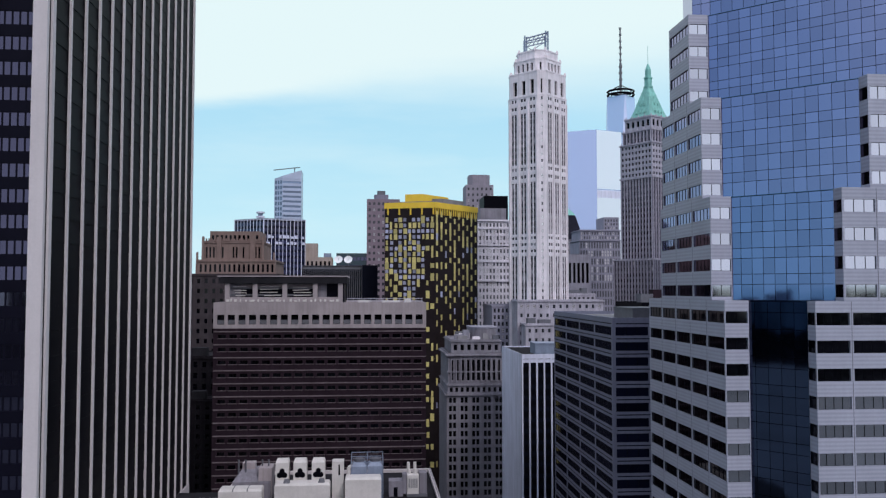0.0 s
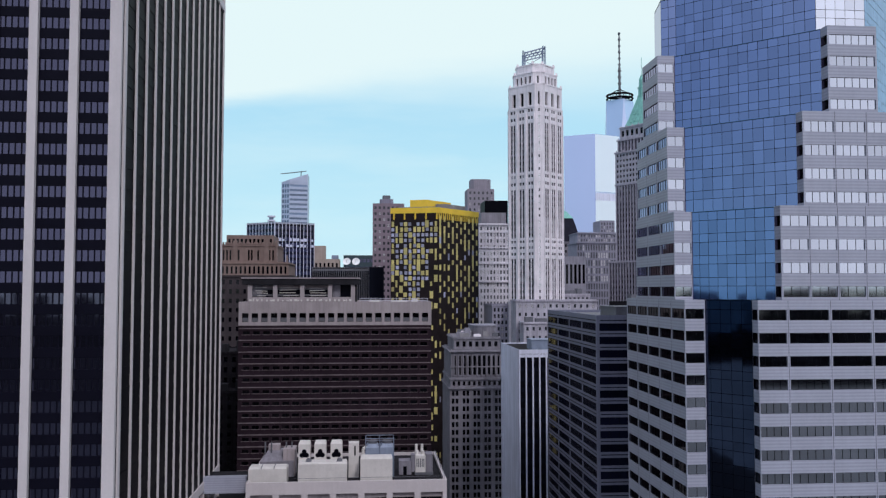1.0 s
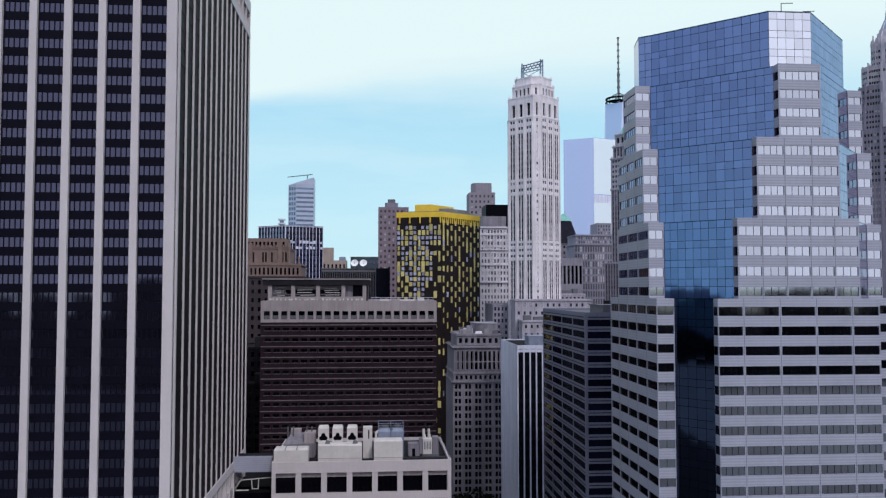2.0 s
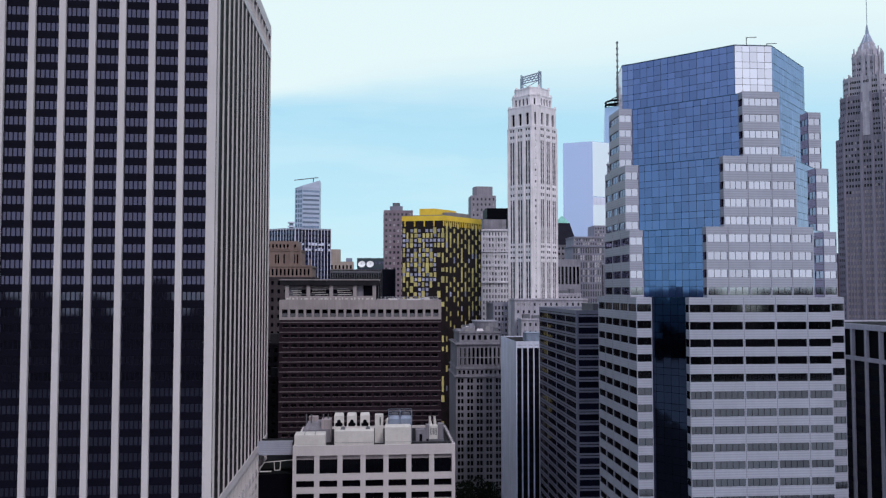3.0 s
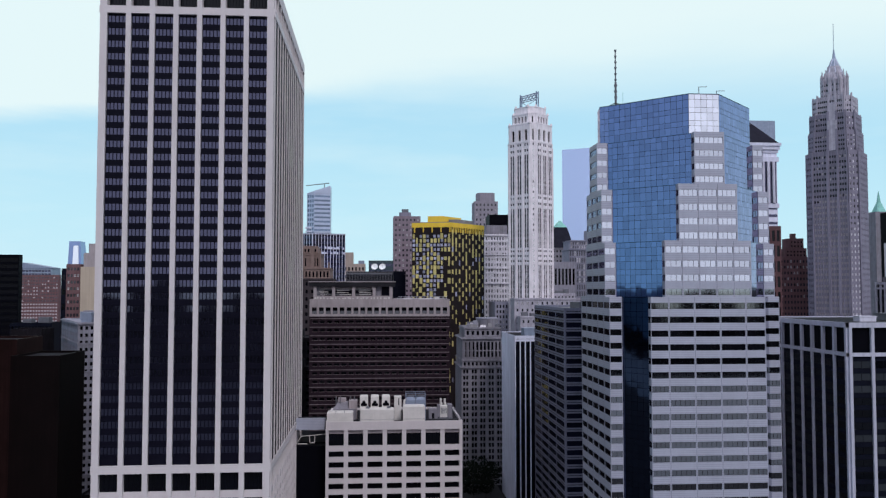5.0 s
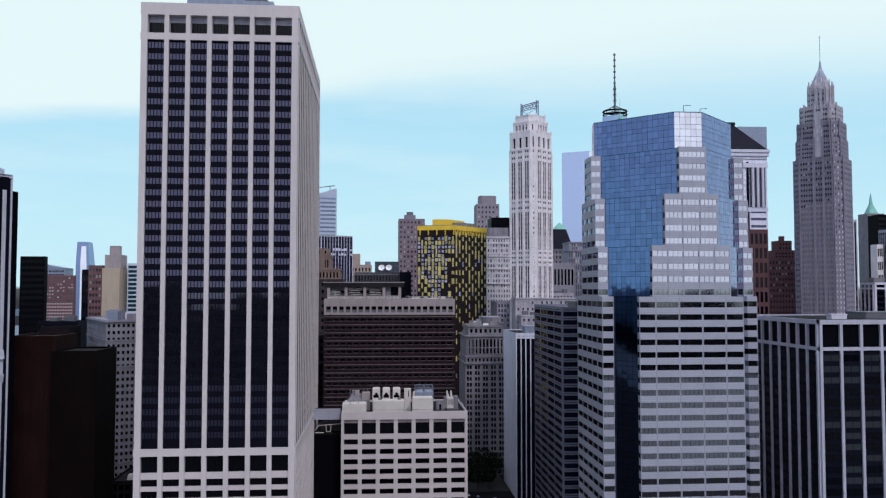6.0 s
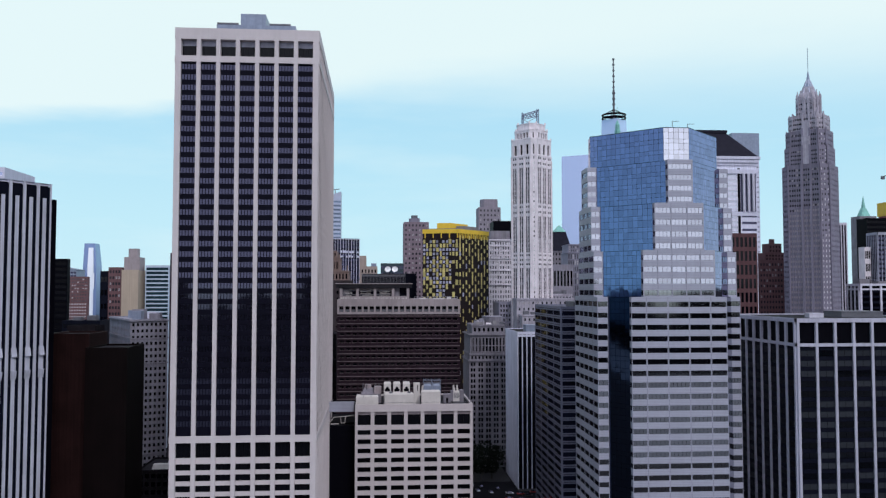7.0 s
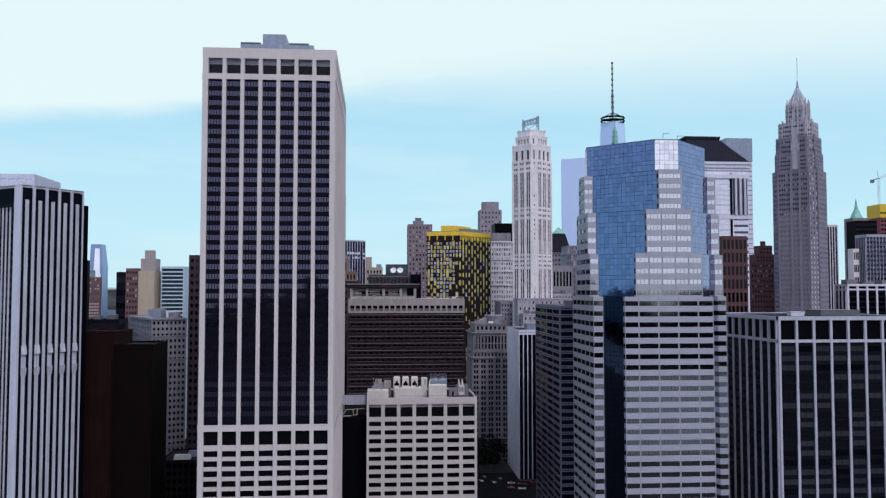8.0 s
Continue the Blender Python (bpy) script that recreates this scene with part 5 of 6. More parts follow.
def hipped_tower():
    """Granite tower with a glazed centre, giant corner columns, a heavy cornice and a dark hipped roof."""
    x0, x1, y0, y1, eave = 211.0, 250.0, 405.0, 448.0, 210.0
    t = thing("office_tower", "postmodern granite tower with giant corner columns and dark hipped roof", "skyscraper", 230, 426)
    fc, left = Face((x0, y0), (x1, y0)), Face((x0, y1), (x0, y0))
    m = Mesh()
    rows = floors(0, 204, 54, 0.25, 0.72)
    lattice(m, fc, 0, eave, [(1.0, 24.5)], rows, 0.3)
    plain(m, rect(x0, x1, y0, y1), 0, eave, skip=(0,))
    part("wall", m, FLANK, t)
    windows(t, fc, [(1.0, 24.5)], rows, 0.3, (G_RIBBON, GRANITE), 12, 1, 54, "ribbon_window")
    dark = Mesh()
    fc.bar(dark, 24.7, 26.6, 0.0, 0.12, 120, 204)
    part("dark_slot", dark, BLACK, t)
    back = Mesh()
    fc.bar(back, 26.8, fc.L - 0.5, -0.1, 0.1, 172, 200)
    part("recess_glass", back, G_DARK, t)
    for a in (28.0, 31.6, 35.2):
        for z0, z1 in ((172, 200),):
            c = Mesh()
            p = fc.P(a + 1, 0.9, 0)
            c.prism([(p[0] + 0.95 * math.cos(k * math.pi / 5), p[1] + 0.95 * math.sin(k * math.pi / 5)) for k in range(10)], z0, z1)
            part("column", c, WHITE_PIER, t)
        s = Mesh()
        fc.bar(s, a + 2.2, a + 3.2, 0.0, 0.2, 172, 200)
        part("dark_slot", s, G_DARK, t)
    for z in range(118, 170, 5):
        s = Mesh()
        fc.bar(s, 27.6, fc.L - 0.4, 0.0, 0.15, z, z + 1.7)
        part("ribbon_window", s, G_DARK, t)
    for z0, z1, o in ((169, 172, 0.8), (200, 203, 0.9), (206, 208, 0.7), (208, 210.5, 1.6), (210.5, 212.5, 2.3)):
        c = Mesh()
        c.prism(inset(rect(x0, x1, y0, y1), -o), z0, z1)
        part("cornice", c, PALE_FLANK, t)
    c = Mesh()
    c.prism(inset(rect(x0, x1, y0, y1), -1.2), 212.5, 232.5, top=rect(x0 - 4, x0 + 22.5, y0 + 14, y1 - 14))
    part("hipped_roof", c, SLATE, t, "dark hipped roof")
    c = Mesh()
    c.prism(rect(x0 - 4.8, x0 + 23.3, y0 + 13.3, y1 - 13.3), 232.5, 234.6)
    part("ridge_cap", c, SLATE, t)
    return t


hipped_tower()

# ---- spired towers ----
def spired_brick_tower():
    """A turned octagon that steps in as it rises, with a drum, a ribbed cap and a needle."""
    cx, cy, turn, cut = 284.0, 392.0, radians(-43.7), 0.338
    t = thing("spired_tower", "tall brown-grey brick tower with setbacks and a needle spire", "skyscraper", cx, cy)
    tiers = ((0, 203, 16.3, WARMSTONE), (203, 216, 14.7, WARMSTONE), (216, 228, 13.9, WARMSTONE), (228, 239.5, 12.2, PALE_STONE), (239.5, 251.5, 7.6, PALE_STONE))
    spots = {1: (0.07, 0.15, 0.22, 0.30, 0.37, 0.52, 0.59, 0.66, 0.79, 0.86, 0.93), 2: (0.2, 0.5, 0.8), 3: (0.08, 0.2, 0.32, 0.44, 0.56, 0.68, 0.8, 0.92), 0: (0.25, 0.5, 0.75)}
    rw = random.Random(21)
    for k, (z0, z1, h, wall) in enumerate(tiers):
        m = Mesh()
        poly = chamfered(cx, cy, h, h * cut, turn)
        plain(m, poly, z0, z1, skip=(0, 1, 2, 3))
        for i, at_ in spots.items():
            # edge 1 is the wide face turned to the river, 0 and 2 the cut corners beside it, 3 the next wide face
            fc = Face(poly[i], poly[(i + 1) % 8])
            cols = [(f * fc.L - 0.5, f * fc.L + 0.5) for f in (at_ if k < 4 else at_[::2])]
            rows = floors(z0, z1 - 1.5, max(1, round((z1 - z0) / 3.6)), 0.28, 0.72)
            lattice(m, fc, z0, z1, cols, rows, 0.35)
            windows(t, fc, cols, rows, 0.35, (G_GLARE if i in (2, 3) else G_TOWER, BLACK), 1, 1, (90 if i == 1 else 40 if i == 2 else 12) if k == 0 else 11, bar=0.05)
            mid = [(a + b) / 2 / fc.L for a, b in cols]
            for f in [(a + b) / 2 for a, b in zip(mid, mid[1:])] if i == 1 else []:
                p = Mesh()
                fc.bar(p, f * fc.L - 0.14, f * fc.L + 0.14, 0.0, 0.3, z0, z1 + 0.4)
                part("rib", p, wall, t)
            for f in ((0.0, 0.445, 0.725, 1.0) if i == 1 else (0.02, 0.98) if i == 2 else ()):
                p = Mesh()
                fc.bar(p, max(0.02, f * fc.L - 0.75), min(fc.L - 0.02, f * fc.L + 0.75), 0.0, 0.7, z0, z1 - (4.0 if k == 0 and f == 0.725 else 0.0) + (1.6 if k < 4 else 0.8))
                part("pilaster", p, wall, t)
        m.quad(*[(x, y, z1) for x, y in poly])
        part("wall", m, wall, t)
        if k:
            for x, y in chamfered(cx, cy, h - 0.7, h * cut, turn):
                p = Mesh()
                p.prism(rect(x - 0.6, x + 0.6, y - 0.6, y + 0.6), z1 - 3, z1 + 1.2, top=rect(x - 0.3, x + 0.3, y - 0.3, y + 0.3))
                part("pinnacle", p, PALE_STONE, t)
    for z, h, up in ((216, 14.8, 7.5), (228, 14.0, 6.0)):
        fc = Face(*chamfered(cx, cy, h, h * cut, turn)[1:3])
        m = Mesh()
        fc.bar(m, fc.L * 0.445, fc.L * 0.725, -3, 0.3, z - 12, z + up)
        part("bay", m, PALE_STONE, t)
    m = Mesh()
    m.prism(chamfered(cx, cy, 7.7, 3.5, turn), 251.5, 257.0, top=chamfered(cx, cy, 5.2, 2.3, turn))
    m.prism(chamfered(cx, cy, 4.6, 2.0, turn), 257.0, 261.5, top=chamfered(cx, cy, 3.6, 1.6, turn))
    part("cap_wall", m, PALE_STONE, t)
    for x, y in chamfered(cx, cy, 6.6, 3.0, turn):
        m = Mesh()
        m.prism(rect(x - 0.55, x + 0.55, y - 0.55, y + 0.55), 251, 258.5, top=rect(x - 0.2, x + 0.2, y - 0.2, y + 0.2))
        part("pinnacle", m, PALE_STONE, t)
    for k in range(16):
        # fins round the drum, each with a small finial
        a = turn + math.pi * (k + 0.5) / 8
        x, y = cx + 8.1 * math.cos(a), cy + 8.1 * math.sin(a)
        m = Mesh()
        m.prism(rect(x - 0.35, x + 0.35, y - 0.35, y + 0.35), 240, 253.5)
        m.prism(rect(x - 0.5, x + 0.5, y - 0.5, y + 0.5), 253.5, 256.5, top=rect(x - 0.08, x + 0.08, y - 0.08, y + 0.08))
        part("drum_fin", m, PALE_STONE, t)
    for k in range(8):
        a = turn + math.pi * (k + 0.5) / 4
        m = Mesh()
        m.beam((cx + 5.6 * math.cos(a), cy + 5.6 * math.sin(a), 256.5), (cx + 1.2 * math.cos(a), cy + 1.2 * math.sin(a), 267.0), 0.28)
        part("cap_rib", m, PALE_FLANK, t)
    m = Mesh()
    m.prism(chamfered(cx, cy, 3.4, 1.5, turn), 261.5, 267.5, top=chamfered(cx, cy, 1.0, 0.4, turn))
    part("cap_roof", m, STEEL, t)
    m = Mesh()
    m.prism(chamfered(cx, cy, 1.0, 0.4, turn), 267.5, 273, top=chamfered(cx, cy, 0.3, 0.1, turn))
    m.beam((cx, cy, 273), (cx, cy, 290.6), 0.2)
    part("spire", m, STEEL, t, "slim metal needle spire")
    return t


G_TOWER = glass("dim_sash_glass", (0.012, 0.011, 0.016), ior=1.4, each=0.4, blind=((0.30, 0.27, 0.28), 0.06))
# pale share of panes stands for sky reflections, painted into the glass colour
G_GLARE = glass("sash_glass_sky_glare", (0.05, 0.05, 0.06), ior=1.6, each=0.3, blind=((0.62, 0.60, 0.64), 0.55))
# paler tone for upper tiers, trim and crowns
PALE_STONE = material("pale_tower_brick", (0.37, 0.345, 0.40), 0.85, vary=0.14, size=3, streak=0.15)
spired_brick_tower()


def copper_tower():
    """A turned square shaft that steps in, a pale windowed band, dormers and a copper pyramid with a lantern."""
    cx, cy, turn = 189.5, 552.0, radians(32)
    t = thing("spired_tower", "tall stone tower with a green copper pyramid roof and lantern", "skyscraper", cx, cy)
    for z0, z1, h, n, kind in ((0, 134, 17.4, 13, 0), (134, 189, 13.6, 10, 0), (189, 212, 13.6, 9, 1), (212, 221, 12.4, 8, 0), (221, 230, 11.2, 5, 2)):
        m = Mesh()
        poly = chamfered(cx, cy, h, 0.01, turn)[1::2]
        plain(m, poly, z0, z1, skip=(3, 0))
        stone = PALE_STONE if kind else WARMSTONE
        for i in (3, 0):
            fc = Face(poly[i], poly[(i + 1) % 4])
            ns = max(1, round((z1 - z0) / 3.8))
            if kind == 0:
                cols = spread(fc.L, n, 1.15, 0.7)
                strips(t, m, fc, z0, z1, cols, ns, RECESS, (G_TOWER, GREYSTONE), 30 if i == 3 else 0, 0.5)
                for q in range(n + 1):
                    p = Mesh()
                    a = 0.7 + (fc.L - 1.4) * q / n
                    fc.bar(p, max(0.05, a - 0.28), min(fc.L - 0.05, a + 0.28), 0.0, 0.45, z0, z1 + 0.3)
                    part("pilaster", p, PALE_STONE, t)
            else:
                cols, rows = spread(fc.L, n, 1.5 if kind == 1 else 2.4, 0.6), floors(z0, z1 - 0.6, 6 if kind == 1 else 1, 0.3, 0.8)
                lattice(m, fc, z0, z1, cols, rows, 0.7)
                windows(t, fc, cols, rows, 0.7, (G_BLACK, BLACK), 1, 1, 54 if kind == 1 else 6)
        m.quad(*[(x, y, z1) for x, y in poly])
        part("wall", m, stone, t)
        c = Mesh()
        c.prism(inset(poly, -0.55), z1 - 0.7, z1 + 0.3)
        part("cornice", c, PALE_STONE, t)
        if z1 > 200:
            for i in range(4):
                fc = Face(poly[i], poly[(i + 1) % 4])
                for q in range(5):
                    p = Mesh()
                    a = fc.L * (q + 0.1) / 4.2
                    x, y, _ = fc.P(min(a, fc.L - 0.5), -0.5, 0)
                    p.prism(rect(x - 0.5, x + 0.5, y - 0.5, y + 0.5), z1, z1 + 1.8, top=rect(x - 0.15, x + 0.15, y - 0.15, y + 0.15))
                    part("pinnacle", p, PALE_STONE, t)
    m = Mesh()
    m.prism(chamfered(cx, cy, 9.4, 0.6, turn), 230, 236, top=chamfered(cx, cy, 7.2, 0.5, turn))
    m.prism(chamfered(cx, cy, 7.2, 0.5, turn), 236, 252, top=chamfered(cx, cy, 2.3, 0.3, turn))
    part("pyramid_roof", m, COPPER, t, "green copper pyramid roof")
    pyr = chamfered(cx, cy, 8.3, 0.01, turn)[1::2]
    for i in (3, 0):
        fc = Face(pyr[i], pyr[(i + 1) % 4])
        for q, z in ((0.3, 233.5), (0.5, 233.5), (0.7, 233.5), (0.4, 239), (0.6, 239), (0.5, 244)):
            p = Mesh()
            x, y, _ = fc.P(fc.L * q, -(z - 233.5) * 0.36, 0)
            p.prism(rect(x - 0.5, x + 0.5, y - 0.6, y + 0.8), z, z + 1.5, top=rect(x - 0.1, x + 0.1, y - 0.6, y + 0.8))
            part("dormer", p, COPPER, t)
    m = Mesh()
    m.prism(chamfered(cx, cy, 2.6, 0.8, turn), 252, 253)
    m.prism(chamfered(cx, cy, 2.1, 0.7, turn), 253, 258.5)
    m.prism(chamfered(cx, cy, 2.5, 0.8, turn), 258.5, 259.2)
    m.prism(chamfered(cx, cy, 1.7, 0.6, turn), 259.2, 264.5)
    m.prism(chamfered(cx, cy, 1.7, 0.6, turn), 264.5, 268.5, top=chamfered(cx, cy, 0.4, 0.1, turn))
    m.beam((cx, cy, 268), (cx, cy, 281), 0.16)
    part("lantern", m, COPPER, t, "green copper lantern and finial")
    return t


copper_tower()


def antenna_tower():
    cx, cy = 424.0, 1375.0
    t = thing("glass_tower", "tall pale glass tower with a ring and antenna mast", "skyscraper", cx, cy)
    m = Mesh()
    m.prism(chamfered(cx, cy, 32, 1, 0), 0, 440, top=chamfered(cx, cy, 24, 23.5, 0))
    part("glass_wall", m, TOWER_GLASS, t)
    m = Mesh()
    ring = [(cx + 22 * math.cos(a * math.pi / 12), cy + 22 * math.sin(a * math.pi / 12)) for a in range(24)]
    for z in (444, 450):
        for a in range(24):
            m.beam((*ring[a], z), (*ring[(a + 1) % 24], z), 1.8)
    for a in range(0, 24, 2):
        m.beam((*ring[a], 440), (*ring[a], 450), 0.7)
        m.beam((*ring[a], 450), (cx, cy, 462), 0.35)
    part("antenna_ring", m, BLACK, t)
    m = Mesh()
    m.beam((cx, cy, 440), (cx, cy, 500), 2.0, sides=8)
    m.beam((cx, cy, 500), (cx, cy, 560), 1.2, sides=8)
    for z in range(470, 560, 11):
        m.beam((cx, cy, z), (cx, cy, z + 3), 3.0 if z < 500 else 2.2, sides=8)
    part("antenna_mast", m, DULL_STEEL, t)
    return t


antenna_tower()


# ---- plant on the roof of the low wing ----
RZ = 60.9


def plant(name, label, category="roof plant"):
    return thing(name, label, category, -9, 215, RZ)


def cooling_housing(x0, x1, y0, y1, z1, seams=0):
    p = plant("plant_housing", "cream painted steel plant housing on the flat roof")
    m = Mesh()
    m.prism(rect(x0, x1, y0, y1), RZ, z1 - 0.5)
    m.prism(rect(x0, x1, y0, y1), z1 - 0.5, z1, top=rect(x0 + 0.25, x1 - 0.25, y0 + 0.5, y1 - 0.3))
    housing = part("housing", m, PLANT, p)
    for i in range(seams):
        s = Mesh()
        x = x0 + (x1 - x0) * (i + 1) / (seams + 1)
        s.box(x - 0.1, x + 0.1, y0 - 0.05, y1, z1 - 0.48, z1 + 0.06)
        part("seam", s, DULL_STEEL, housing)
    return p


b1 = cooling_housing(-36.4, -26.0, 208.6, 213.5, 65.5, 2)
b2 = cooling_housing(-23.0, -9.6, 208.8, 213.2, 66.6)
b3 = cooling_housing(-5.9, 3.0, 208.8, 213.4, 67.7)
for x in (-21.0, -12.5):
    m = Mesh()
    m.prism(rect(x, x + 1.6, 209.3, 211.4), 66.6, 67.4, top=rect(x + 0.3, x + 1.3, 209.6, 211.1))
    part("roof_vent", m, DULL_STEEL, b2)

# three intake hoods with black trefoil openings
for i, x in enumerate((-23.4, -18.95, -14.4)):
    h = thing("intake_hood", "cream intake hood with a black three-lobed fan opening", "roof plant", x + 1.7, 216, RZ, group="intake hoods on the roof")
    m = Mesh()
    m.prism(rect(x, x + 3.3, 214.6, 217.8), RZ, 70.5)
    m.prism(rect(x, x + 3.3, 214.6, 217.8), 70.5, 71.2, top=rect(x + 0.25, x + 3.05, 215.3, 217.8))
    hood = part("hood", m, PLANT, h)
    m = Mesh()
    for dx, dz, r in ((-0.62, 67.5, 0.72), (0.62, 67.5, 0.72), (0, 68.5, 0.66), (0, 67.4, 0.55)):
        ring = [(x + 1.65 + dx + r * math.cos(a * math.pi / 6), 214.56 - 0.001 * abs(dx), dz + r * math.sin(a * math.pi / 6)) for a in range(12)]
        m.quad(*ring)
    part("fan_opening", m, BLACK, hood)
    m = Mesh()
    m.prism(rect(x + 0.1, x + 3.4, 212.9, 214.6), RZ, 66.2, top=rect(x + 0.1, x + 3.4, 213.3, 214.6))
    part("duct", m, PLANT, h)

p = plant("plant_housing", "grey sloped plant enclosure behind the cream housings")
m = Mesh()
m.prism(rect(-34.4, -24.9, 217, 226), RZ, 65.4)
m.prism(rect(-34.0, -28.0, 217.5, 226), 65.4, 67.6, top=rect(-32.8, -28.4, 222, 226))
part("housing", m, GREYSTONE, p)
m = Mesh()
m.prism(rect(-32.6, -29.4, 222, 225), 67.6, 69.2)
part("cap", m, TAUPE, p, "grey cap")
m = Mesh()
m.prism(rect(-28, -24.6, 218, 224), RZ, 68.6)
part("duct", m, TAUPE, p)
for x in (-33.4, -31.6, -27.4, -25.8):
    m = Mesh()
    m.beam((x, 221, 65), (x, 221, 70.2), 0.22, sides=6)
    part("pipe", m, DULL_STEEL, p)

p = plant("air_handler", "cream upright air handler with a dark slot")
m = Mesh()
m.prism(rect(-9.3, -6.4, 214.5, 218.5), RZ, 70.6)
part("housing", m, PLANT, p)
m = Mesh()
m.box(-7.7, -7.3, 214.4, 214.49, 67.2, 69.9)
part("slot", m, BLACK, p)

p = plant("cooling_tower", "blue-grey twin-cell cooling tower with fan rims")
for x in (-4.4, -0.35):
    m = Mesh()
    m.prism(rect(x, x + 3.75, 214.5, 219.5), RZ, 69.3)
    m.prism(rect(x, x + 3.75, 214.5, 219.5), 69.3, 70.2, top=rect(x + 0.5, x + 3.25, 215.2, 218.9))
    cell = part("cell", m, STEEL, p)
    m = Mesh()
    m.prism([(x + 1.87 + 1.4 * math.cos(a * math.pi / 8), 217 + 1.4 * math.sin(a * math.pi / 8)) for a in range(16)], 70.2, 70.9)
    part("fan_rim", m, DULL_STEEL, cell)
for x in (-4.5, -0.5, 3.5):
    for y in (214.3, 219.7):
        m = Mesh()
        m.beam((x, y, RZ), (x, y, 72.0), 0.1)
        part("frame_post", m, STEEL, p)
for z in (70.4, 71.9):
    for y in (214.3, 219.7):
        m = Mesh()
        m.beam((-4.5, y, z), (3.5, y, z), 0.09)
        part("rail", m, STEEL, p)
m = Mesh()
m.beam((-5.2, 214.8, 66), (-5.2, 214.8, 69), 0.45, sides=8)
m.beam((-5.2, 214.8, 69), (-4.3, 215.2, 69.4), 0.45, sides=8)
part("pipe", m, PLANT, p, "bent white pipe")

p = plant("roof_shed", "small cream roof shed with a dark door")
m = Mesh()
m.prism(rect(5.1, 8.7, 217, 221), RZ, 64.9)
part("wall", m, GREYSTONE, p)
m = Mesh()
m.box(6.3, 7.3, 216.92, 216.99, RZ, 63.4)
part("door", m, BLACK, p)
p = plant("air_unit", "white louvred air unit with four round stacks")
m = Mesh()
m.prism(rect(9.8, 12.7, 216.5, 219.5), RZ + 0.8, 66.4)
part("housing", m, PLANT, p)
m = Mesh()
m.prism(rect(12.9, 14.8, 217, 221), RZ + 0.8, 66.8)
part("housing", m, GREYSTONE, p)
m = Mesh()
m.prism(rect(8.6, 9.7, 217, 220), RZ + 0.8, 66.6)
part("housing", m, GREYSTONE, p)
m = Mesh()
m.box(9.6, 14.9, 216.3, 221.2, RZ, RZ + 0.8)
part("base", m, DULL_STEEL, p)
for i in range(5):
    m = Mesh()
    m.box(10.1 + i * 0.5, 10.35 + i * 0.5, 216.42, 216.49, 63.2, 65.6)
    part("louvre", m, DULL_STEEL, p)
for x, y in ((10.2, 220.5), (11.9, 220.5), (10.4, 218.6), (12.0, 218.6)):
    m = Mesh()
    m.beam((x, y, 62.5), (x, y, 69.0 if y > 220 else 67.6), 0.42, sides=8)
    part("stack", m, PLANT, p)

# roof rail and clutter along the wing's edge
p = plant("roof_rail", "thin steel guard rail at the roof edge", "rail")
for a, b2_ in (((17.4, 207, 62.9), (17.4, 244, 62.9)), ((-24, 207.2, 62.6), (17.4, 207.2, 62.6))):
    m = Mesh()
    m.beam(a, b2_, 0.05)
    part("rail", m, DULL_STEEL, p)
for i in range(14):
    m = Mesh()
    m.beam((17.4, 207 + i * 2.8, 61.5), (17.4, 207 + i * 2.8, 62.9), 0.05)
    part("post", m, DULL_STEEL, p)

# ---- link between the tower and its wing ----
k = thing("link_block", "dark recessed link block under a pale ledge with white pipes", "building", -43, 230)
m = Mesh()
m.box(-49.0, -37.2, 218, 246, 0, 52.0)
part("wall", m, BLACK, k)
m = Mesh()
m.box(-49.0, -37.2, 211.5, 213.0, 58.0, 62.6)
part("ledge", m, GRANITE, k, "pale grey roof ledge")
m = Mesh()
m.box(-49.0, -37.2, 213.0, 224, 58.0, 61.4)
part("roof", m, ROOF_DARK, k)
m = Mesh()
m.box(-49.0, -37.2, 212.5, 218, 0, 51.4)
part("lower_wall", m, BLACK, k)
m = Mesh()
m.beam((-48.5, 212.8, 53.0), (-46.8, 212.8, 55.3), 0.16)
m.beam((-46.8, 212.8, 55.3), (-37.3, 212.8, 56.0), 0.16)
m.beam((-43.6, 212.8, 55.6), (-43.4, 212.8, 52.6), 0.16)
m.beam((-43.4, 212.8, 52.6), (-41.6, 212.8, 52.6), 0.16)
m.beam((-41.6, 212.8, 52.6), (-41.4, 212.8, 55.8), 0.16)
m.beam((-48.3, 212.8, 52.2), (-44.5, 212.8, 52.2), 0.22)
part("pipe", m, PLANT, k, "white pipework")

# ---- far left group ----
b = building("brick_tower", "brown brick building with small windows", rect(-221, -212.0, 437, 455), 131.4, RED_BRICK, G_PUNCH, {0: (4, 30, 1.4, 0.3, 0.75)}, limit=40)
b = thing("roof_tank_house", "grey-brown brick tank house stacked on the roof", "roof house", -205, 445, 129)
m = Mesh()
m.box(-210.4, -199.4, 438, 452, 129, 138.8)
part("lower_wall", m, TAUPE, b)
m = Mesh()
m.prism(chamfered(-205.3, 445, 3.4, 0.9, 0), 138.8, 145.2)
part("tank", m, TAUPE, b)
building("office_building", "small black office block", rect(-247, -236, 500, 506), 130, NAVY, G_BLACK, {0: (4, 12, 2, 0.3, 0.7)}, limit=20)
building("brick_tower", "dusky red brick apartment building with pale windows", rect(-378, -341, 750, 757), 129.5, RED_BRICK, G_SOFT, {0: (13, 38, 1.7, 0.3, 0.72)}, limit=104)
b = building("glass_tower", "navy glass office tower with a sloping roof", rect(-439, -405, 900, 930), 140, STEEL, G_INDIGO, {0: (9, 34, 3.2, 0.2, 0.8)}, limit=27)
m = Mesh()
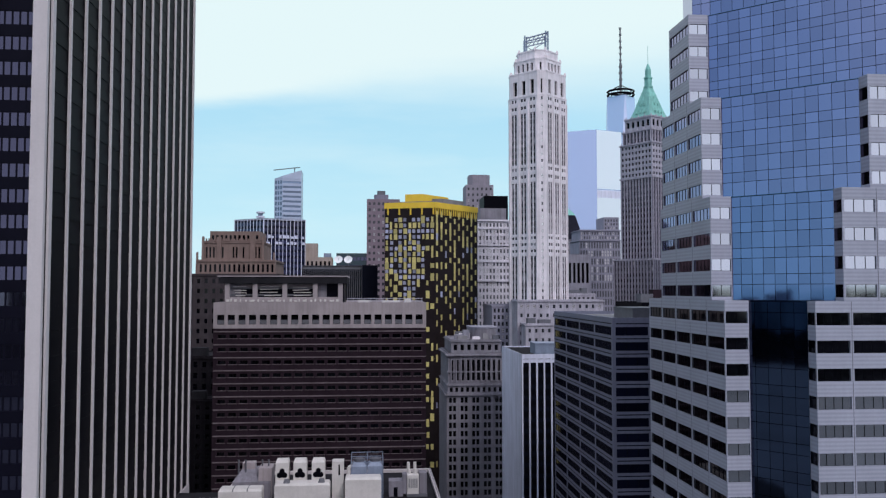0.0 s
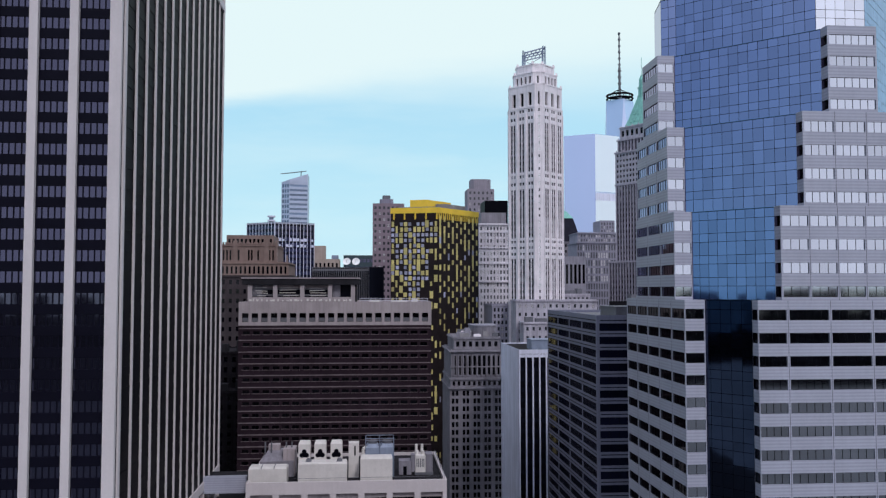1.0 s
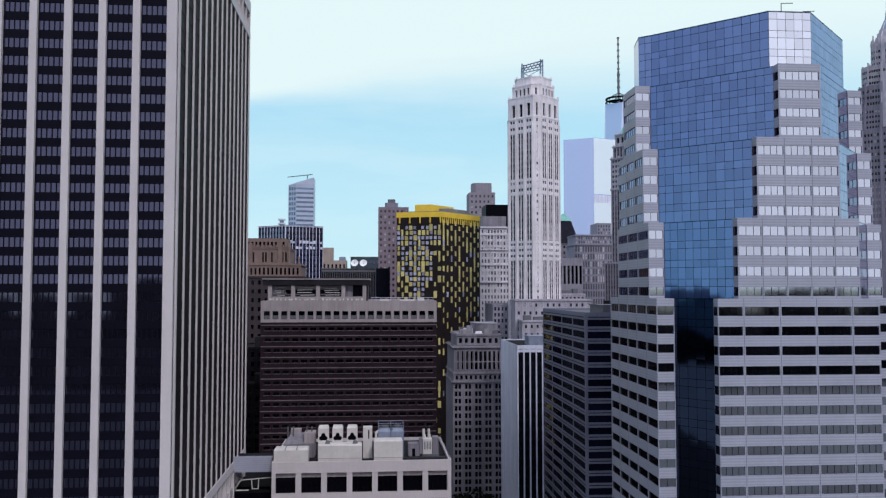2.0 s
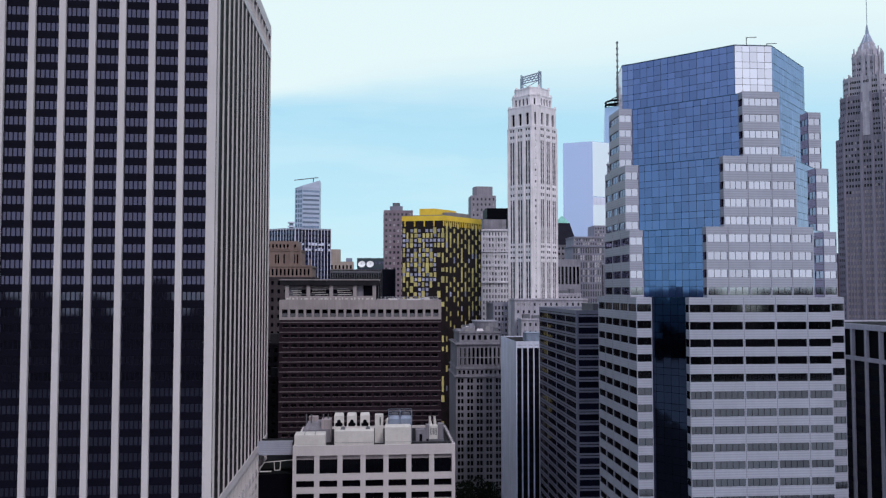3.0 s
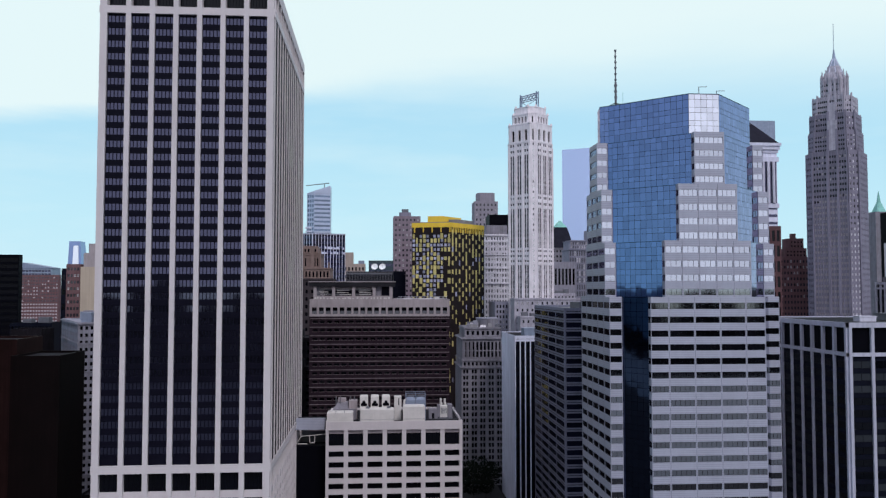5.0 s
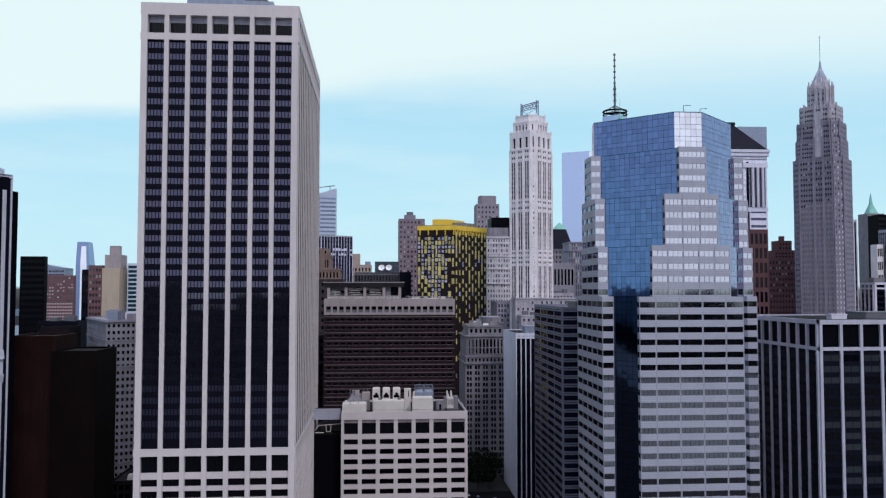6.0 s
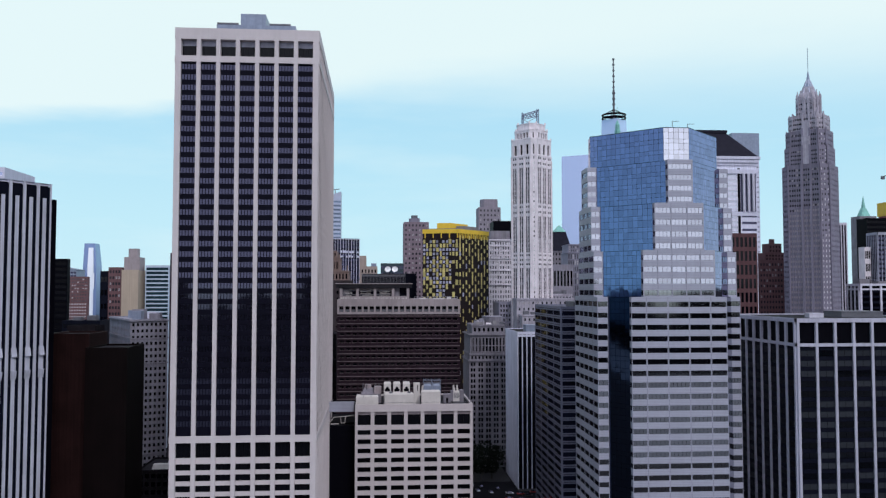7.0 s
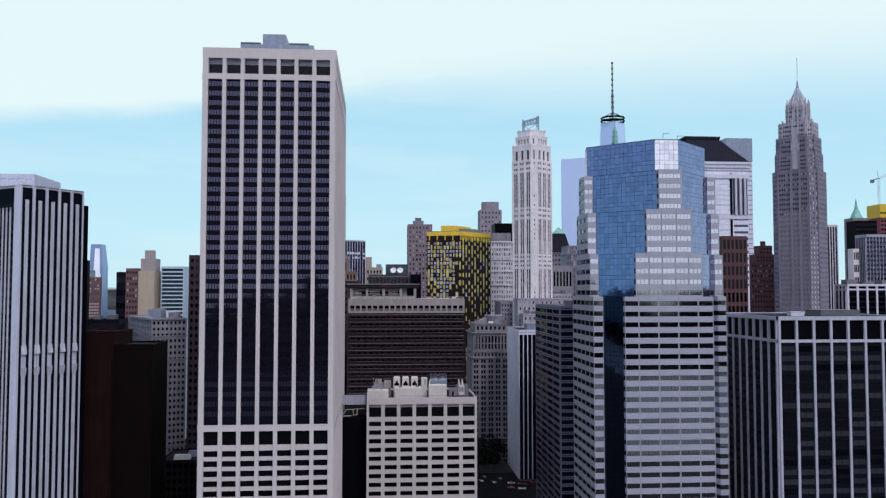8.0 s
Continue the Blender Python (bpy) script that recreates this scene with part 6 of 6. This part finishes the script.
for ya, yb in ((900, 930),):
    m.quad((-439, ya, 139.5), (-405, ya, 139.5), (-405, ya, 141), (-439, ya, 147))
    m.quad((-439, yb, 139.5), (-439, yb, 147), (-405, yb, 141), (-405, yb, 139.5))
    m.quad((-439, ya, 147), (-405, ya, 141), (-405, yb, 141), (-439, yb, 147))
    m.quad((-439, ya, 139.5), (-439, ya, 147), (-439, yb, 147), (-439, yb, 139.5))
    m.quad((-405, ya, 139.5), (-405, yb, 139.5), (-405, yb, 141), (-405, ya, 141))
part("sloping_roof", m, STEEL, b)
building("office_building", "black glass office block with faint level lines", rect(-256, -240.4, 411, 416), 136.5, BLACK, G_MATTE, {0: (1, 34, 14.6, 0.15, 0.8, 6, 1)}, limit=34, roof_mat=ROOF_DARK)
building("low_building", "low dark roofed building with louvres", rect(-211.5, -195.5, 332, 350), 93.5, SHADE_BRICK, G_BLACK, {0: (10, 3, 1.6, 0.2, 0.8)}, limit=30, roof_mat=ROOF_DARK)
b = building("low_building", "low black louvred building with pale roof sheds", rect(-232, -208, 380, 400), 95, NAVY, G_BLACK, {0: (12, 20, 1.3, 0.2, 0.8)}, limit=32, roof_mat=ROOF_DARK)
for x, w, h in ((-228, 5, 2.0), (-219, 6, 3.0)):
    m = Mesh()
    m.prism(rect(x, x + w, 388, 394), 94, 95 + h)
    part("roof_shed", m, DULL_STEEL, b)
# far shore beyond the left group
g = Mesh()
g.quad((-1400, 700, 0.4), (-420, 700, 0.4), (-700, 2600, 0.4), (-3000, 2600, 0.4))
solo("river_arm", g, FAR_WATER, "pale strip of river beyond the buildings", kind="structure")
g = Mesh()
hn = [(-3000 + 60 * i, 3600, 30 + 16 * noise.noise((i * 0.13, 2.0, 0.0)) + 6 * noise.noise((i * 0.5, 7.0, 0.0))) for i in range(110)]
for a, c_ in zip(hn, hn[1:]):
    g.quad((a[0], a[1], 0), (c_[0], c_[1], 0), c_, a)
# the hills carry their distance haze as colour
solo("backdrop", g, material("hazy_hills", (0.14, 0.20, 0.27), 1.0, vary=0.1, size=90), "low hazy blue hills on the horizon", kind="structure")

# ---- far right group ----
def crane(x, y, z):
    c = thing("tower_crane", "slim white tower crane above a building site", "crane", x, y, z)
    m = Mesh()
    for dx in (-0.8, 0.8):
        for dy in (-0.8, 0.8):
            m.beam((x + dx, y + dy, z), (x + dx, y + dy, z + 26), 0.14)
    for i in range(12):
        s = 1 if i % 2 else -1
        m.beam((x - 0.8 * s, y - 0.8, z + i * 2.15), (x + 0.8 * s, y - 0.8, z + i * 2.15 + 2.15), 0.1)
    part("mast", m, WHITE_PIER, c)
    m = Mesh()
    m.beam((x, y, z + 26), (x + 16, y, z + 32), 0.3)
    m.beam((x, y, z + 28), (x + 16, y, z + 33), 0.2)
    for i in range(7):
        m.beam((x + 2.2 * i, y, z + 26 + 0.83 * i), (x + 2.2 * i + 1.2, y, z + 28.2 + 0.75 * i), 0.12)
    part("jib", m, WHITE_PIER, c)
    m = Mesh()
    m.beam((x, y, z + 26.5), (x - 7, y, z + 24.5), 0.5)
    m.box(x - 8, x - 5, y - 1, y + 1, z + 22, z + 25)
    part("counterweight", m, DULL_STEEL, c)
    m = Mesh()
    m.beam((x, y, z + 26), (x - 1.2, y, z + 34), 0.25)
    part("apex", m, WHITE_PIER, c)
    return c


b = building("building_site", "tower under construction with red netted floors and a yellow deck", rect(452.5, 490, 560, 580), 185, ORANGE, G_BLACK, {0: (12, 44, 2.4, 0.2, 0.85)}, limit=60)
m = Mesh()
m.box(451.8, 491, 559, 581, 185, 198)
part("deck_screen", m, YELLOW, b, "yellow climbing screen round the top deck")
m = Mesh()
m.box(452, 490.5, 558.6, 559, 189, 190)
part("deck_rail", m, BLACK, b)
crane(458, 570, 198)
building("office_tower", "dark flat-topped office tower", rect(404, 424, 520, 536), 178.5, BLACK, G_BLACK, {0: (10, 40, 2.2, 0.2, 0.75)}, limit=30)
building("office_building", "pale narrow stone office building", rect(380.7, 386, 486, 495), 151, LIMESTONE, G_BLACK, {0: (3, 14, 1.2, 0.2, 0.8)}, limit=42)
c = thing("spired_tower", "green copper spire on a dark tower", "spire", 628.5, 895)
m = Mesh()
m.prism(rect(617, 640, 884, 906), 0, 214)
part("wall", m, GREYSTONE, c)
m = Mesh()
m.prism(rect(621.5, 635.5, 888, 902), 212, 226, top=rect(626, 631, 893, 897))
m.prism(rect(626.6, 630.4, 893, 897), 226, 242, top=rect(628.3, 628.7, 894.8, 895.2))
part("copper_roof", m, COPPER, c)
for x, z in ((324, 123), (338, 121.5), (352, 122.5)):
    m = Mesh()
    m.prism(rect(x, x + 8, 400, 408), 118.5, z)
    p = thing("roof_house", "pale roof house on the white-piered building", "roof house", x + 4, 404, 118.5)
    part("wall", m, GREYSTONE, p)


# ---- street level between the blocks ----
def tree(x, y, h, seed):
    rt = random.Random(seed)
    t = thing("street_tree", "leafy dark green street tree beside the road", "tree", x, y, group="street trees")
    m = Mesh()
    m.prism([(x + 0.28 * math.cos(a), y + 0.28 * math.sin(a)) for a in (0, 1.05, 2.1, 3.14, 4.19, 5.24)], 0, h * 0.45, top=[(x + 0.16 * math.cos(a), y + 0.16 * math.sin(a)) for a in (0, 1.05, 2.1, 3.14, 4.19, 5.24)])
    for i in range(6):
        a = i * 1.05 + rt.uniform(-0.3, 0.3)
        m.beam((x, y, h * 0.4), (x + 0.25 * h * math.cos(a), y + 0.25 * h * math.sin(a), h * rt.uniform(0.6, 0.8)), 0.1)
    part("trunk", m, BARK, t)
    m = Mesh()
    for i in range(420):
        a, r, v = rt.uniform(0, 6.28), math.sqrt(rt.random()), rt.random()
        rad = h * 0.33 * (0.55 + 0.75 * math.sin(math.pi * (0.12 + 0.8 * v))) * r
        px, py, pz = x + rad * math.cos(a), y + rad * math.sin(a), h * (0.38 + 0.62 * v)
        s = rt.uniform(0.35, 0.8)
        d1 = Vector((rt.uniform(-1, 1), rt.uniform(-1, 1), rt.uniform(-0.6, 0.6))).normalized() * s
        d2 = d1.orthogonal().normalized() * s * 0.7
        c = Vector((px, py, pz))
        m.quad(c - d1, c + d2, c + d1, c - d2)
    part("crown", m, LEAF, t, kind="stuff")
    return t


for i, (x, y, h) in enumerate(((36, 352, 16), (43, 350, 18), (50, 353, 15), (31, 340, 14), (39, 338, 17), (47, 340, 14), (29, 325, 13), (36, 322, 12), (26, 352, 15), (43, 326, 11))):
    tree(x, y, h, i)


def car(x, y, turn, paint, label):
    c = thing("car", label, "car", x, y, 0, group="cars in the street")
    m = Mesh()
    m.prism([(x - 0.9, y - 2.2), (x + 0.9, y - 2.2), (x + 0.9, y + 2.2), (x - 0.9, y + 2.2)], 0.35, 0.9, top=[(x - 0.86, y - 2.1), (x + 0.86, y - 2.1), (x + 0.86, y + 2.1), (x - 0.86, y + 2.1)])
    part("body", m, paint, c)
    m = Mesh()
    m.prism([(x - 0.84, y - 1.4), (x + 0.84, y - 1.4), (x + 0.84, y + 1.3), (x - 0.84, y + 1.3)], 0.9, 1.45, top=[(x - 0.66, y - 0.8), (x + 0.66, y - 0.8), (x + 0.66, y + 0.8), (x - 0.66, y + 0.8)])
    part("cabin", m, G_DARK, c, "dark glazed cabin")
    for sx in (-0.88, 0.88):
        for sy in (-1.4, 1.4):
            m = Mesh()
            m.beam((x + sx - 0.1, y + sy, 0.33), (x + sx + 0.1, y + sy, 0.33), 0.33, sides=10)
            wheel = part("wheel", m, BLACK, c)
            m = Mesh()
            m.beam((x + sx - 0.12, y + sy, 0.33), (x + sx + 0.12, y + sy, 0.33), 0.2, sides=8)
            part("rim", m, DULL_STEEL, wheel)
    c.rotation_euler = (0, 0, turn)
    return c


WHITE_PAINT = material("white_car_paint", (0.75, 0.75, 0.77), 0.3, vary=0.03)
DARK_PAINT = material("dark_car_paint", (0.03, 0.03, 0.035), 0.3, vary=0.03)
RED_PAINT = material("red_car_paint", (0.35, 0.04, 0.03), 0.3, vary=0.03)
CARS = ((31, 296, 0.1, WHITE_PAINT), (34, 305, 0.1, DARK_PAINT), (38, 291, 0.1, WHITE_PAINT), (43, 300, 0.0, DARK_PAINT), (48, 288, 1.5, WHITE_PAINT), (54, 286, 1.5, RED_PAINT), (58, 283, 1.5, DARK_PAINT), (46, 276, 1.5, RED_PAINT), (52, 274, 1.5, WHITE_PAINT), (29, 310, 0.1, WHITE_PAINT), (62, 290, 1.5, RED_PAINT))
for x, y, a, pt in CARS:
    car(x, y, a, pt, ("white" if pt is WHITE_PAINT else "red" if pt is RED_PAINT else "dark") + " saloon car standing in the street")
for x0, x1, y0, y1 in ((22, 54, 318, 360.8), (19.2, 24, 206, 318), (54.5, 76, 294, 299.2)):
    m = Mesh()
    m.prism(rect(x0, x1, y0, y1), 0, 0.16)
    solo("pavement", m, PAVING, "grey slab pavement along the street", kind="structure")

# ---- low roofs between the brown blocks and the tall tower ----
b = building("low_building", "low dark building with pale roof sheds", rect(-150, -106, 262, 296), 22, SHADE_BRICK, G_BLACK, {0: (14, 5, 2.2, 0.25, 0.8)}, limit=70, roof_mat=ROOF_DARK)
for i, (x, y, w, h) in enumerate(((-144, 268, 9, 2.4), (-138, 276, 7, 3.0), (-129, 270, 5, 2.0), (-134, 284, 8, 2.6), (-122, 276, 6, 2.2))):
    m = Mesh()
    m.prism(rect(x, x + w, y, y + 4), 21.1, 21.1 + h, top=rect(x + 0.4, x + w - 0.4, y + 0.8, y + 4))
    part("roof_shed", m, PLANT if i % 2 == 0 else STEEL, b)


for lab, poly, z, wall, sheds in (
        ("dim brown block with a cluttered flat roof", rect(-84, -52, 336, 366), 88.0, SHADE_BRICK, ((-70, 338, 6, 3.0), (-61, 342, 4, 4.4))),
        ("dark block with grey roof sheds", rect(-82, -51, 318, 332), 73.5, SHADE_BRICK, ((-66, 320, 5, 2.6), (-58, 321, 3, 4.0)))):
    b = building("low_building", lab, poly, z, wall, G_BLACK, {0: (9, 20, 1.5, 0.25, 0.75)}, limit=36, roof_mat=ROOF_DARK, cornice=0.4)
    for x, y, w, h in sheds:
        m = Mesh()
        m.prism(rect(x, x + w, y, y + 4), z - 0.9, z + h)
        part("roof_shed", m, ROOF_DARK, b)

# ---- roof clutter and the small things of the middle distance ----
def dish(x, y, z, r):
    d = thing("satellite_dish", "round white satellite dish on a short stand", "satellite dish", x, y, z - r - 1.2, group="dishes on the louvred roof")
    m, aim = Mesh(), Vector((-0.12, -0.88, 0.46)).normalized()
    s = aim.orthogonal().normalized()
    t = aim.cross(s)
    c = Vector((x, y, z))
    rings = []
    for k in range(5):
        q = k / 4
        rings.append([c + (s * math.cos(a * math.pi / 10) + t * math.sin(a * math.pi / 10)) * r * q + aim * (0.35 * r * q * q) for a in range(20)])
    for k in range(4):
        for a in range(20):
            b_ = (a + 1) % 20
            m.quad(rings[k][a], rings[k][b_], rings[k + 1][b_], rings[k + 1][a])
    reflector = part("reflector", m, DISH, d)
    m = Mesh()
    m.beam((x, y + 0.6, z - r - 1.2), c, 0.2)
    part("stand", m, DULL_STEEL, d)
    m = Mesh()
    m.beam(c, c + aim * r * 0.9, 0.08)
    part("feed_arm", m, DULL_STEEL, reflector)


dish(-18.4, 496, 131.4, 2.5)
dish(-12.7, 496, 131.4, 2.5)
b = building("low_building", "beige stone building with a small roof house", rect(-46, -27, 600, 620), 137, BUFF, G_BLACK, {0: (6, 20, 1.4, 0.3, 0.75)}, limit=20)
m = Mesh()
m.box(-46, -37.5, 602, 612, 136, 147)
part("roof_house", m, BUFF, b)
m = Mesh()
m.box(-33, -28, 604, 612, 136, 140)
part("roof_tank", m, STEEL, b)
building("office_building", "low teal glass office building", rect(-24, -1, 602, 620), 140, G_TEAL, G_DARK, {0: (8, 24, 2.0, 0.3, 0.75)}, limit=20)
b = building("masonry_building", "grey stone building with a dark pyramid roof", rect(159, 181, 700, 719), 157, GREYSTONE, G_BLACK, {0: (6, 30, 1.5, 0.3, 0.75)}, limit=40, cornice=0.6)
m = Mesh()
m.prism(rect(158.5, 182, 699.5, 720), 157, 178, top=rect(163.5, 176, 705, 715))
part("pyramid_roof", m, SLATE, b)
m = Mesh()
m.prism(rect(163.2, 176.3, 704.7, 715.3), 178, 185, top=rect(169, 170.5, 709.5, 710.5))
part("copper_cap", m, COPPER, b)
b = building("low_building", "dark roofed service building", rect(126, 150, 380, 420), 108, BLACK, G_BLACK, {}, limit=0)
for i, (x, y, w, h) in enumerate(((127, 384, 6, 4), (135, 390, 9, 6), (146, 386, 3, 9))):
    m = Mesh()
    m.box(x, x + w, y, y + 6, 107, 108 + h)
    part("roof_house", m, DULL_STEEL if i != 1 else BROWN_BRICK, b)

# tops of the mid towers
for x, y, z0, z1, r, mt in ((8, 612, 179, 183, 5.2, WARMSTONE), (8, 612, 183, 186, 3.0, DULL_STEEL), (96, 735, 206, 215, 9.2, PURPLE_GREY)):
    m = Mesh()
    m.prism(chamfered(x, y, r, r * 0.3, 0), z0 - 1, z1)
    p = thing("roof_house", "brick roof house topping a tower", "roof house", x, y, z0 - 1)
    part("wall", m, mt, p)

# roof of the brown block: pale membrane edge, rail and vents
p = thing("roof_rail", "white guard rail along the brown block's roof", "rail", 5, 266, 109)
for i in range(14):
    m = Mesh()
    m.beam((-7 + i * 1.8, 264.2, 109), (-7 + i * 1.8, 264.2, 111.2), 0.06)
    part("post", m, WHITE_PIER, p)
for z in (110.4, 111.2):
    m = Mesh()
    m.beam((-7, 264.2, z), (16.6, 264.2, z), 0.07)
    part("rail", m, WHITE_PIER, p)
for x, y, w, h in ((-4, 270, 4, 1.6), (4, 274, 6, 1.4), (11, 269, 2.4, 2.0)):
    p = thing("roof_vent", "pale metal vent box on the brown block's roof", "roof vent", x, y, 109)
    m = Mesh()
    m.prism(rect(x, x + w, y, y + 3), 109, 109 + h, top=rect(x + 0.2, x + w - 0.2, y + 0.2, y + 2.8))
    part("housing", m, PLANT, p)

# plant on the slab, the banded block and the black building
for x0, x1, y0, y1, z0, z1, mt, lab in (
        (61, 70, 306, 316, 89.7, 94.2, STEEL, "blue-grey plant room on the white slab's roof"),
        (70.5, 73.5, 309, 318, 89.7, 92.5, DULL_STEEL, "dark vent box on the white slab's roof"),
        (66, 82, 206, 222, 106.5, 109.4, DULL_STEEL, "dark plant room on the banded block's roof"),
        (84, 90, 198, 204, 106.5, 109.8, GREYSTONE, "grey vent house on the banded block's roof"),
        (150, 156, 146, 150, 103.1, 105.4, WHITE_PIER, "pale vent box on the black building's roof"),
        (166, 184, 150, 164, 103.1, 106.0, DULL_STEEL, "dark plant room on the black building's roof")):
    p = thing("plant_room", lab, "roof plant", (x0 + x1) / 2, (y0 + y1) / 2, z0)
    m = Mesh()
    m.prism(rect(x0, x1, y0, y1), z0, z1 - 0.3)
    part("wall", m, mt, p)
    m = Mesh()
    m.prism(inset(rect(x0, x1, y0, y1), -0.2), z1 - 0.3, z1)
    part("roof_cap", m, mt, p)

# clutter on the grey stone building's roof
for i, (x, y, w, d_, h) in enumerate(((38.5, 368, 5, 4, 1.6), (45, 367.5, 4, 3, 1.2), (50, 371, 3, 3, 2.4), (40, 378, 6, 5, 2.2), (48, 394, 7, 3, 1.5))):
    p = thing("roof_vent", "pale vent hood on the stone building's roof", "roof vent", x, y, 91)
    m = Mesh()
    m.prism(rect(x, x + w, y, y + d_), 91, 92 + h, top=rect(x + 0.5, x + w - 0.5, y + 0.5, y + d_ - 0.5))
    part("housing", m, LIMESTONE if i % 2 else ROOF, p)
